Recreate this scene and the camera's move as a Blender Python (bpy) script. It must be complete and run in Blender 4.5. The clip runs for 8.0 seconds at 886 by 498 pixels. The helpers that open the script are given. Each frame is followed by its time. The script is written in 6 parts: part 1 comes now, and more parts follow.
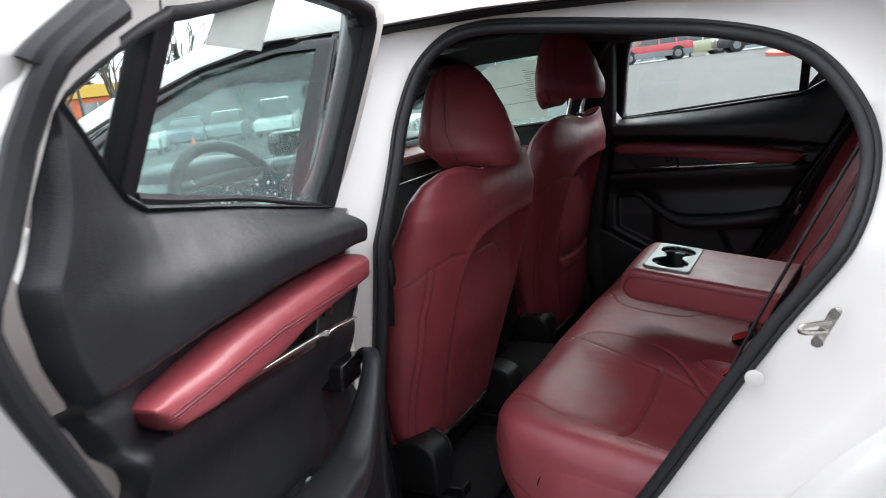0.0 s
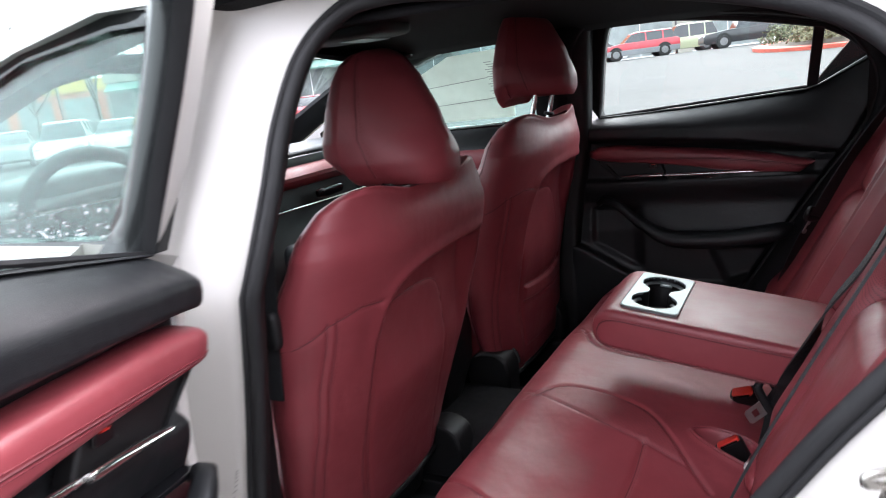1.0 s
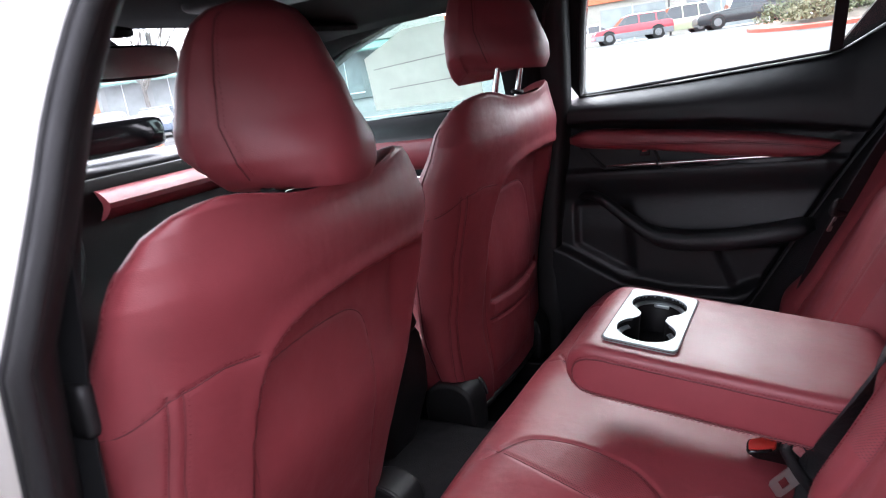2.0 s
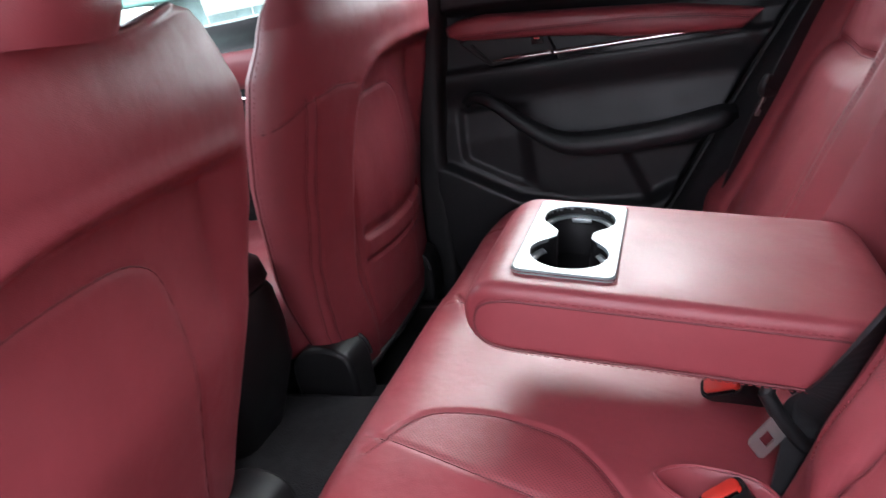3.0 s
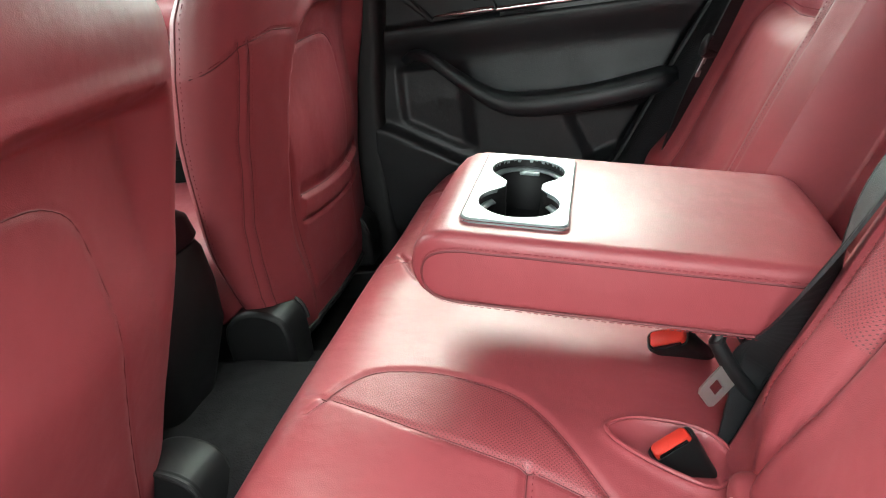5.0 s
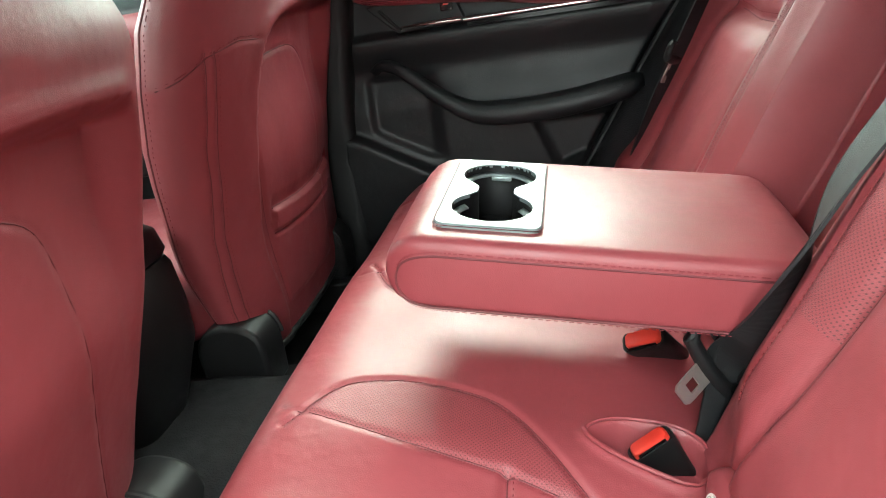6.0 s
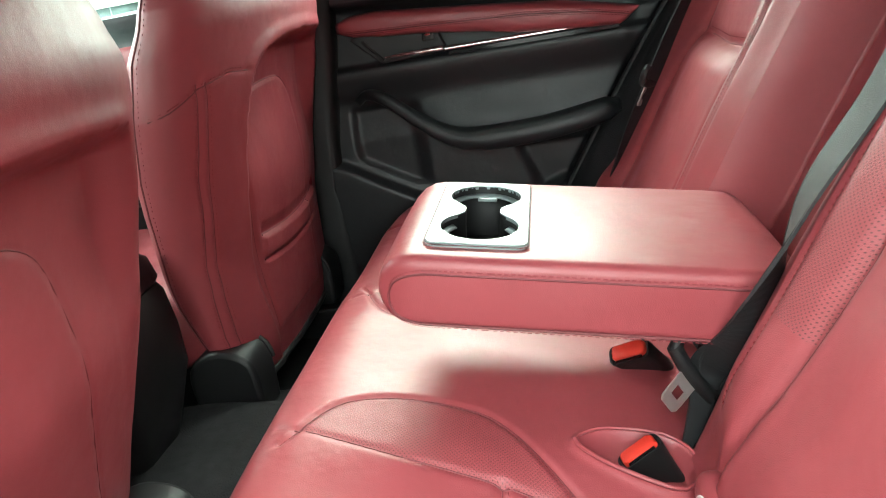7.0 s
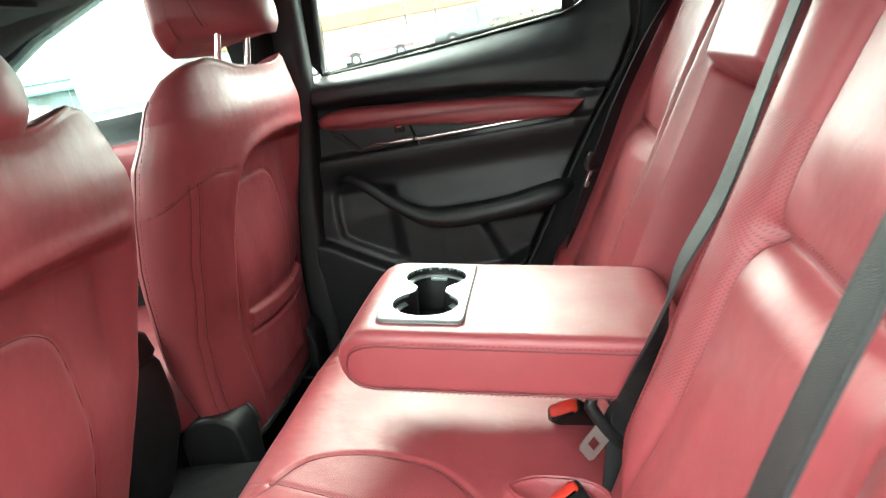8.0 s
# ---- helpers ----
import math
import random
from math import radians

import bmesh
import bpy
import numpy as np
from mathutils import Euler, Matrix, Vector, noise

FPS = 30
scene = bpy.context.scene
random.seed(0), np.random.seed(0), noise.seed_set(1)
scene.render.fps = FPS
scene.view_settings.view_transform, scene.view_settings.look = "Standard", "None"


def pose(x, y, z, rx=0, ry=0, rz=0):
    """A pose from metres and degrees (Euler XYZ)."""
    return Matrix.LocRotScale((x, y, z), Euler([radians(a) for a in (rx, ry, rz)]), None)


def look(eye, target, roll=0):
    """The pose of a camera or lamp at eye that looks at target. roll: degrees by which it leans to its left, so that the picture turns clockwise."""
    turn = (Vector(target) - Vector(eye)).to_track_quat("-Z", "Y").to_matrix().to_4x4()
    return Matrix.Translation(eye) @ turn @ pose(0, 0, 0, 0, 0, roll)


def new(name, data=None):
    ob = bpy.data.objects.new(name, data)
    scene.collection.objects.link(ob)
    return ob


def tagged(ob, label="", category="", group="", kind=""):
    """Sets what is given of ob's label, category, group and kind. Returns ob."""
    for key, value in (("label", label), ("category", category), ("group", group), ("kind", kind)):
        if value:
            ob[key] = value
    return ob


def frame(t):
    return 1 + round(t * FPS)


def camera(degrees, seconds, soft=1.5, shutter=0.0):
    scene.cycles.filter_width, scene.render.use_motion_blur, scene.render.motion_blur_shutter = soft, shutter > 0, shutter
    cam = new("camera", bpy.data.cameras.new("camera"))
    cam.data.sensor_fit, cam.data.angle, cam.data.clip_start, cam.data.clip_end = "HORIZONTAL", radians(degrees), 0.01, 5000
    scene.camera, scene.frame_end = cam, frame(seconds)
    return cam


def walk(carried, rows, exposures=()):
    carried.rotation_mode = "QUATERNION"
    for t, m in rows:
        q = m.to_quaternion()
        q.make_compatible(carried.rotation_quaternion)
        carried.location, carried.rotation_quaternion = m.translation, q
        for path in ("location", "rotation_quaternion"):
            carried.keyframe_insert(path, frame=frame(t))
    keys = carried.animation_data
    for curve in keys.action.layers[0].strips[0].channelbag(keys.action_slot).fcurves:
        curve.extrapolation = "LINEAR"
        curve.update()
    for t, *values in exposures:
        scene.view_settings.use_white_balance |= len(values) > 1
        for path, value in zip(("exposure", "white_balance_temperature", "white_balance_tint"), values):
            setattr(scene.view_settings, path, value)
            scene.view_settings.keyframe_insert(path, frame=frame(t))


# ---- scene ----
cam = camera(65.2, 8.0, soft=1.0, shutter=0.4)
PATH = [
    (0, (0.305, -1.714, 1.235), (-0.687, -0.036, 0.788), -7.3),
    (0.5, (0.256, -1.56, 1.228), (-0.714, 0.131, 0.779), -7.1),
    (1, (0.237, -1.346, 1.215), (-0.725, 0.345, 0.754), -7.2),
    (1.2, (0.233, -1.265, 1.216), (-0.723, 0.429, 0.75), -7.4),
    (2.3, (0.131, -0.919, 1.14), (-0.812, 0.764, 0.612), -9.3),
    (2.5, (0.097, -0.844, 1.116), (-0.777, 0.861, 0.544), -10.4),
    (3, (0.078, -0.742, 1.053), (-0.601, 1.002, 0.349), -11.3),
    (3.5, (0.073, -0.728, 1.043), (-0.509, 1.018, 0.26), -10.6),
    (4, (0.063, -0.736, 1.037), (-0.487, 1.014, 0.241), -9.7),
    (4.5, (0.053, -0.725, 1.025), (-0.475, 1.031, 0.226), -9.3),
    (6, (0.049, -0.726, 1.007), (-0.369, 1.071, 0.236), -9.7),
    (6.5, (0.046, -0.741, 1.005), (-0.343, 1.075, 0.262), -10.0),
    (7, (0.046, -0.752, 1.008), (-0.318, 1.084, 0.303), -10.4),
    (7.5, (0.08, -0.789, 1.03), (-0.262, 1.073, 0.387), -11.2),
    (8, (0.138, -0.865, 1.06), (-0.213, 1.029, 0.522), -11.4),
]
EXPOSURES = [(0, 0.28, 6300, 14), (0.5, 0.58, 6300, 16), (1.0, 0.88, 6250, 18), (1.2, 1.02, 6250, 19), (2.3, 1.5, 6150, 23), (2.5, 1.6, 6150, 23), (3.0, 1.94, 6200, 20), (3.5, 2.38, 6400, 9), (4.5, 2.56, 6550, 1), (6.0, 2.62, 6600, -3), (7.0, 2.74, 6650, -4), (8.0, 2.84, 6700, -4)]
walk(cam, [(t, look(eye, target, roll)) for t, eye, target, roll in PATH], EXPOSURES)
SKY, SUN = 0.49, 0.5

# ---- world and light: overcast daylight ----
SUN_EL, SUN_AZ = 42.0, 3.0
world = bpy.data.worlds.new("overcast_sky")
scene.world = world
world.use_nodes = True
wn = world.node_tree.nodes
wl = world.node_tree.links
sky = wn.new("ShaderNodeTexSky")
sky.sky_type = "NISHITA"
sky.sun_disc = False
sky.sun_elevation, sky.sun_rotation = radians(SUN_EL), radians(SUN_AZ)
sky.dust_density, sky.air_density, sky.ozone_density = 6.0, 1.0, 1.0
greyer = wn.new("ShaderNodeHueSaturation")
greyer.inputs["Saturation"].default_value = 0.25
wl.new(sky.outputs[0], greyer.inputs["Color"])
cloud = wn.new("ShaderNodeMix")
cloud.data_type = "RGBA"
cloud.inputs[0].default_value = 0.5
# cloud cover: brighter overhead than at the horizon
way = wn.new("ShaderNodeTexCoord")
split = wn.new("ShaderNodeSeparateXYZ")
wl.new(way.outputs["Generated"], split.inputs[0])
lift = wn.new("ShaderNodeMapRange")
lift.inputs["From Min"].default_value, lift.inputs["From Max"].default_value = 0.0, 1.0
lift.inputs["To Min"].default_value, lift.inputs["To Max"].default_value = 1.8, 3.0
wl.new(split.outputs["Z"], lift.inputs["Value"])
cover = wn.new("ShaderNodeVectorMath")
cover.operation = "SCALE"
cover.inputs[0].default_value = (4.0, 4.15, 4.3)
wl.new(lift.outputs[0], cover.inputs["Scale"])
wl.new(cover.outputs[0], cloud.inputs[7])
wl.new(greyer.outputs[0], cloud.inputs[6])
wl.new(cloud.outputs[2], wn["Background"].inputs["Color"])
wn["Background"].inputs["Strength"].default_value = SKY
sun_data = bpy.data.lights.new("sun", "SUN")
sun_data.energy, sun_data.angle, sun_data.color = SUN, radians(60), (1.0, 0.98, 0.95)
sun = new("sun", sun_data)
_az, _el = radians(SUN_AZ), radians(SUN_EL)
_d = Vector((math.sin(_az) * math.cos(_el), math.cos(_az) * math.cos(_el), math.sin(_el)))
sun.matrix_world = look(_d * 50, (0, 0, 0))


# ---- materials ----
def material(name, color, rough=0.5, metal=0.0, spec=0.5, coat=0.0, grain=0.0, grain_scale=400.0, vary=0.0, vary_scale=6.0,
             wear=0.0, kind="noise", piece=0.0):
    m = bpy.data.materials.new(name)
    m.use_nodes = True
    nt = m.node_tree
    b = nt.nodes["Principled BSDF"]
    b.inputs["Base Color"].default_value = (*color, 1)
    b.inputs["Roughness"].default_value = rough
    b.inputs["Metallic"].default_value = metal
    b.inputs["Specular IOR Level"].default_value = spec
    b.inputs["Coat Weight"].default_value = coat
    b.inputs["Coat Roughness"].default_value = 0.06
    co = nt.nodes.new("ShaderNodeTexCoord")
    if vary > 0 or piece > 0:
        n = nt.nodes.new("ShaderNodeTexNoise")
        n.inputs["Scale"].default_value = vary_scale
        n.inputs["Detail"].default_value = 6
        nt.links.new(co.outputs["Object"], n.inputs["Vector"])
        r = nt.nodes.new("ShaderNodeMapRange")
        r.inputs["From Min"].default_value, r.inputs["From Max"].default_value = 0.3, 0.7
        r.inputs["To Min"].default_value, r.inputs["To Max"].default_value = 1 - vary, 1 + vary
        nt.links.new(n.outputs["Fac"], r.inputs["Value"])
        mul = nt.nodes.new("ShaderNodeVectorMath")
        mul.operation = "SCALE"
        mul.inputs[0].default_value = color
        nt.links.new(r.outputs[0], mul.inputs["Scale"])
        nt.links.new(mul.outputs[0], b.inputs["Base Color"])
    if wear > 0:
        n = nt.nodes.new("ShaderNodeTexNoise")
        n.inputs["Scale"].default_value = 14
        n.inputs["Detail"].default_value = 8
        nt.links.new(co.outputs["Object"], n.inputs["Vector"])
        r = nt.nodes.new("ShaderNodeMapRange")
        r.inputs["From Min"].default_value, r.inputs["From Max"].default_value = 0.3, 0.7
        r.inputs["To Min"].default_value, r.inputs["To Max"].default_value = max(0.02, rough - wear), min(1, rough + wear)
        nt.links.new(n.outputs["Fac"], r.inputs["Value"])
        nt.links.new(r.outputs[0], b.inputs["Roughness"])
    if grain > 0:
        if kind == "leather":
            n = nt.nodes.new("ShaderNodeTexVoronoi")
            n.inputs["Scale"].default_value = grain_scale
            out = n.outputs["Distance"]
        else:
            n = nt.nodes.new("ShaderNodeTexNoise")
            n.inputs["Scale"].default_value = grain_scale
            n.inputs["Detail"].default_value = 4
            out = n.outputs["Fac"]
        nt.links.new(co.outputs["Object"], n.inputs["Vector"])
        bump = nt.nodes.new("ShaderNodeBump")
        bump.inputs["Strength"].default_value = grain
        bump.inputs["Distance"].default_value = 0.002
        nt.links.new(out, bump.inputs["Height"])
        nt.links.new(bump.outputs[0], b.inputs["Normal"])
        if kind == "leather":
            n2 = nt.nodes.new("ShaderNodeTexNoise")
            n2.inputs["Scale"].default_value = 16
            n2.inputs["Detail"].default_value = 3
            nt.links.new(co.outputs["Object"], n2.inputs["Vector"])
            b2 = nt.nodes.new("ShaderNodeBump")
            b2.inputs["Strength"].default_value = 0.22
            b2.inputs["Distance"].default_value = 0.012
            nt.links.new(n2.outputs["Fac"], b2.inputs["Height"])
            nt.links.new(bump.outputs[0], b2.inputs["Normal"])
            nt.links.new(b2.outputs[0], b.inputs["Normal"])
    return m


def glass_material(name, tint, gloss=1.0):
    m = bpy.data.materials.new(name)
    m.use_nodes = True
    nt = m.node_tree
    nt.nodes.remove(nt.nodes["Principled BSDF"])
    tr = nt.nodes.new("ShaderNodeBsdfTransparent")
    tr.inputs[0].default_value = (*tint, 1)
    gl = nt.nodes.new("ShaderNodeBsdfGlossy")
    gl.inputs["Roughness"].default_value = 0.02
    gl.inputs["Color"].default_value = (gloss, gloss, gloss, 1)
    lw = nt.nodes.new("ShaderNodeLayerWeight")
    lw.inputs[0].default_value = 0.5
    pw = nt.nodes.new("ShaderNodeMath")
    pw.operation = "POWER"
    pw.inputs[1].default_value = 5.0
    nt.links.new(lw.outputs["Facing"], pw.inputs[0])
    ad = nt.nodes.new("ShaderNodeMath")
    ad.operation = "MULTIPLY_ADD"
    ad.inputs[1].default_value, ad.inputs[2].default_value = 0.92, 0.04
    nt.links.new(pw.outputs[0], ad.inputs[0])
    mix = nt.nodes.new("ShaderNodeMixShader")
    nt.links.new(ad.outputs[0], mix.inputs[0])
    nt.links.new(tr.outputs[0], mix.inputs[1])
    nt.links.new(gl.outputs[0], mix.inputs[2])
    nt.links.new(mix.outputs[0], nt.nodes["Material Output"].inputs[0])
    return m


def perforated(name, color):
    """Leather with rows of small punched holes, about 4 mm apart."""
    m = material(name, color, 0.48, 0, 0.55, grain=0.25, grain_scale=900, kind="leather", vary=0.06)
    nt = m.node_tree
    b = nt.nodes["Principled BSDF"]
    co = nt.nodes.new("ShaderNodeTexCoord")
    mp = nt.nodes.new("ShaderNodeMapping")
    mp.inputs["Rotation"].default_value = (0.0, 0.0, radians(45))
    mp.inputs["Scale"].default_value = (310, 310, 0)
    nt.links.new(co.outputs["UV"], mp.inputs["Vector"])
    fr = nt.nodes.new("ShaderNodeVectorMath")
    fr.operation = "FRACTION"
    nt.links.new(mp.outputs[0], fr.inputs[0])
    di = nt.nodes.new("ShaderNodeVectorMath")
    di.operation = "DISTANCE"
    di.inputs[1].default_value = (0.5, 0.5, 0)
    nt.links.new(fr.outputs[0], di.inputs[0])
    lt = nt.nodes.new("ShaderNodeMapRange")
    lt.inputs["From Min"].default_value, lt.inputs["From Max"].default_value = 0.14, 0.26
    lt.inputs["To Min"].default_value, lt.inputs["To Max"].default_value = 0.30, 1.0
    nt.links.new(di.outputs["Value"], lt.inputs["Value"])
    mul = nt.nodes.new("ShaderNodeVectorMath")
    mul.operation = "SCALE"
    mul.inputs[0].default_value = color
    nt.links.new(lt.outputs[0], mul.inputs["Scale"])
    nt.links.new(mul.outputs[0], b.inputs["Base Color"])
    return m


RED = (0.225, 0.040, 0.048)
M_red = material("red_leather", RED, 0.45, 0, 0.42, grain=0.10, grain_scale=900, kind="leather", vary=0.08, vary_scale=9, wear=0.07, coat=0.06)
M_red.node_tree.nodes["Principled BSDF"].inputs["Coat Roughness"].default_value = 0.3
M_perf = perforated("perforated_red_leather", RED)
M_thread = material("red_stitching", (0.16, 0.012, 0.02), 0.7)
M_seam = material("seam_fold_red", (0.115, 0.019, 0.024), 0.7)
M_black = material("black_soft_vinyl", (0.0075, 0.0082, 0.0095), 0.46, 0, 0.36, grain=0.12, grain_scale=700, kind="leather", wear=0.06)
M_plastic = material("black_moulded_plastic", (0.006, 0.006, 0.0065), 0.5, 0, 0.35, grain=0.2, grain_scale=900, wear=0.08)
M_gloss = material("gloss_black_plastic", (0.006, 0.006, 0.007), 0.1, 0, 0.5, wear=0.04)
M_rubber = material("black_rubber_seal", (0.010, 0.010, 0.011), 0.6, 0, 0.4, grain=0.15, grain_scale=300, wear=0.1)
M_carpet = material("dark_grey_carpet", (0.012, 0.012, 0.0125), 0.95, 0, 0.2, grain=0.9, grain_scale=420, vary=0.35, vary_scale=60)
M_lining = material("black_headliner_cloth", (0.009, 0.009, 0.010), 0.9, 0, 0.2, grain=0.5, grain_scale=500, vary=0.15)
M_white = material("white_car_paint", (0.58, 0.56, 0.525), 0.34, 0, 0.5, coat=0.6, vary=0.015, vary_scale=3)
M_jamb = material("white_jamb_paint", (0.55, 0.53, 0.497), 0.42, 0, 0.45, coat=0.25, vary=0.02, vary_scale=8, wear=0.05)
M_chrome = material("bright_chrome", (0.78, 0.77, 0.75), 0.22, 1.0, wear=0.05)
M_satin = material("satin_silver_plastic", (0.22, 0.26, 0.262), 0.40, 0.35, wear=0.05, grain=0.05, grain_scale=800)
M_steel = material("zinc_plated_steel", (0.40, 0.385, 0.35), 0.34, 1.0, wear=0.12, vary=0.15, vary_scale=60)
M_web = material("black_seat_belt_webbing", (0.009, 0.0095, 0.0105), 0.48, 0, 0.42, grain=0.5, grain_scale=1200, wear=0.05)
M_plate = material("brushed_latch_steel", (0.52, 0.50, 0.48), 0.38, 0.9, wear=0.1, grain=0.1, grain_scale=500)
M_button = material("red_release_button", (0.50, 0.03, 0.02), 0.35, 0, 0.5)
M_glass = glass_material("clear_window_glass", (0.88, 0.93, 0.91))
M_tint = glass_material("green_tinted_window_glass", (0.72, 0.86, 0.83), 1.0)
M_privacy = glass_material("dark_privacy_glass", (0.10, 0.11, 0.11), 1.0)
M_dash = material("grey_dash_top", (0.13, 0.135, 0.14), 0.55, 0, 0.5, grain=0.3, grain_scale=600)
M_paper = material("window_sticker_paper", (0.55, 0.57, 0.53), 0.7, 0, 0.3, vary=0.12, vary_scale=14)
_nt = M_paper.node_tree
_tl = _nt.nodes.new("ShaderNodeBsdfTranslucent")
_tl.inputs[0].default_value = (0.66, 0.70, 0.66, 1)
_mx = _nt.nodes.new("ShaderNodeMixShader")
_mx.inputs[0].default_value = 0.4
_nt.links.new(_nt.nodes["Principled BSDF"].outputs[0], _mx.inputs[1])
_nt.links.new(_tl.outputs[0], _mx.inputs[2])
_nt.links.new(_mx.outputs[0], _nt.nodes["Material Output"].inputs[0])
M_print = material("grey_print_ink", (0.30, 0.30, 0.30), 0.8)
M_drop = material("rain_drop_water", (0.7, 0.75, 0.76), 0.05, 0, 0.6)
M_sky_block = material("grey_wall_render", (0.13, 0.127, 0.124), 0.8, 0, 0.3, grain=0.4, grain_scale=60, vary=0.12, vary_scale=0.8)
M_speck = material("white_crumb", (0.7, 0.7, 0.68), 0.8)


# ---- geometry helpers: a geo is (verts, faces) ----
def merge(*geos):
    vs, fs = [], []
    for v, f in geos:
        k = len(vs)
        vs += v
        fs += [tuple(i + k for i in q) for q in f]
    return vs, fs


def moved(geo, m):
    return [m @ Vector(v) for v in geo[0]], geo[1]


def grid(P, nu, nv, close_u=False, sel=None):
    """A sheet of P(u, v). With sel(u, v), a dict of sheets by the key that it gives."""
    n = nu if close_u else nu + 1
    vs = [P(i / nu, j / nv) for j in range(nv + 1) for i in range(n)]
    out = {}
    for j in range(nv):
        for i in range(nu):
            k = sel((i + 0.5) / nu, (j + 0.5) / nv) if sel else 0
            if k is None:
                continue
            i2 = (i + 1) % n
            out.setdefault(k, []).append((j * n + i, j * n + i2, (j + 1) * n + i2, (j + 1) * n + i))
    if not sel:
        return vs, out[0]
    # split sheets keep the normals of the whole, so that they join smoothly
    ns = [Vector((0, 0, 0)) for _ in vs]
    for fs in out.values():
        for f in fs:
            c = (vs[f[2]] - vs[f[0]]).cross(vs[f[3]] - vs[f[1]])
            for i in f:
                ns[i] += c
    res = {}
    for k, fs in out.items():
        used = sorted({i for f in fs for i in f})
        at = {o: q for q, o in enumerate(used)}
        res[k] = ([vs[i] for i in used], [tuple(at[i] for i in f) for f in fs], [ns[i].normalized() for i in used])
    return res


def closed_loft(rings):
    """Rings of equal length, lofted, with both ends capped."""
    n = len(rings[0])
    vs = [p for r in rings for p in r]
    fs = []
    for j in range(len(rings) - 1):
        for i in range(n):
            i2 = (i + 1) % n
            fs.append((j * n + i, j * n + i2, (j + 1) * n + i2, (j + 1) * n + i))
    fs.append(tuple(range(n))[::-1])
    fs.append(tuple((len(rings) - 1) * n + i for i in range(n)))
    return vs, fs


def sheet_loft(rings, closed=True):
    """Rings lofted with no caps."""
    n = len(rings[0])
    vs = [p for r in rings for p in r]
    fs = []
    for j in range(len(rings) - 1):
        for i in range(n if closed else n - 1):
            i2 = (i + 1) % n
            fs.append((j * n + i, j * n + i2, (j + 1) * n + i2, (j + 1) * n + i))
    return vs, fs


def smooth_path(pts, n=8, closed=False):
    """Catmull-Rom through the points."""
    p = [Vector(q) for q in pts]
    out = []
    m = len(p)
    for i in range(m if closed else m - 1):
        a, b, c, d = (p[(i - 1) % m], p[i], p[(i + 1) % m], p[(i + 2) % m]) if closed else (p[max(i - 1, 0)], p[i], p[i + 1], p[min(i + 2, m - 1)])
        for k in range(n):
            t = k / n
            out.append(0.5 * ((2 * b) + (c - a) * t + (2 * a - 5 * b + 4 * c - d) * t * t + (3 * b - a - 3 * c + d) * t ** 3))
    if not closed:
        out.append(p[-1])
    return out


def tube(pts, r, n=8, closed=False, flat=1.0, up=(0, 0, 1)):
    """A tube along points; r is a number or a list; flat squashes it along the second axis."""
    p = [Vector(q) for q in pts]
    rr = r if isinstance(r, (list, tuple)) else [r] * len(p)
    rings = []
    m = len(p)
    for i in range(m):
        t = (p[(i + 1) % m] - p[i - 1]) if closed else (p[min(i + 1, m - 1)] - p[max(i - 1, 0)])
        t = t.normalized() if t.length > 1e-9 else Vector((1, 0, 0))
        u = Vector(up)
        a = t.cross(u)
        if a.length < 0.05:
            a = t.cross(Vector((0, 1, 0.1)))
        a.normalize()
        b = t.cross(a)
        rings.append([p[i] + a * (math.cos(2 * math.pi * k / n) * rr[i]) + b * (math.sin(2 * math.pi * k / n) * rr[i] * flat) for k in range(n)])
    if closed:
        rings.append(rings[0])
        return sheet_loft(rings)
    return closed_loft(rings)


def strap(pts, sides, w, th=0.0014):
    """A flat band: points, the direction of its width at each, width and thickness."""
    p = [Vector(q) for q in pts]
    rings = []
    for i in range(len(p)):
        t = (p[min(i + 1, len(p) - 1)] - p[max(i - 1, 0)]).normalized()
        s = Vector(sides[i])
        s = (s - t * s.dot(t)).normalized()
        nrm = t.cross(s)
        rings.append([p[i] + s * (w / 2) + nrm * th, p[i] - s * (w / 2) + nrm * th, p[i] - s * (w / 2) - nrm * th, p[i] + s * (w / 2) - nrm * th])
    return closed_loft(rings)


def box(lo, hi):
    (x0, y0, z0), (x1, y1, z1) = lo, hi
    v = [(x0, y0, z0), (x1, y0, z0), (x1, y1, z0), (x0, y1, z0), (x0, y0, z1), (x1, y0, z1), (x1, y1, z1), (x0, y1, z1)]
    return [Vector(q) for q in v], [(3, 2, 1, 0), (4, 5, 6, 7), (0, 1, 5, 4), (1, 2, 6, 5), (2, 3, 7, 6), (3, 0, 4, 7)]


def prism(outline, to3, d0, d1):
    """An outline in two dimensions, put into space by to3(a, b, depth), between two depths."""
    n = len(outline)
    vs = [Vector(to3(a, b, d0)) for a, b in outline] + [Vector(to3(a, b, d1)) for a, b in outline]
    fs = [tuple(range(n))[::-1], tuple(range(n, 2 * n))]
    fs += [(i, (i + 1) % n, n + (i + 1) % n, n + i) for i in range(n)]
    return vs, fs


def rounded(cx, cy, hw, hh, r, n=5):
    """Outline of a rounded rectangle."""
    out = []
    for qx, qy, a0 in ((1, 1, 0), (-1, 1, 90), (-1, -1, 180), (1, -1, 270)):
        for k in range(n + 1):
            a = radians(a0 + 90 * k / n)
            out.append((cx + qx * (hw - r) + r * math.cos(a), cy + qy * (hh - r) + r * math.sin(a)))
    return out


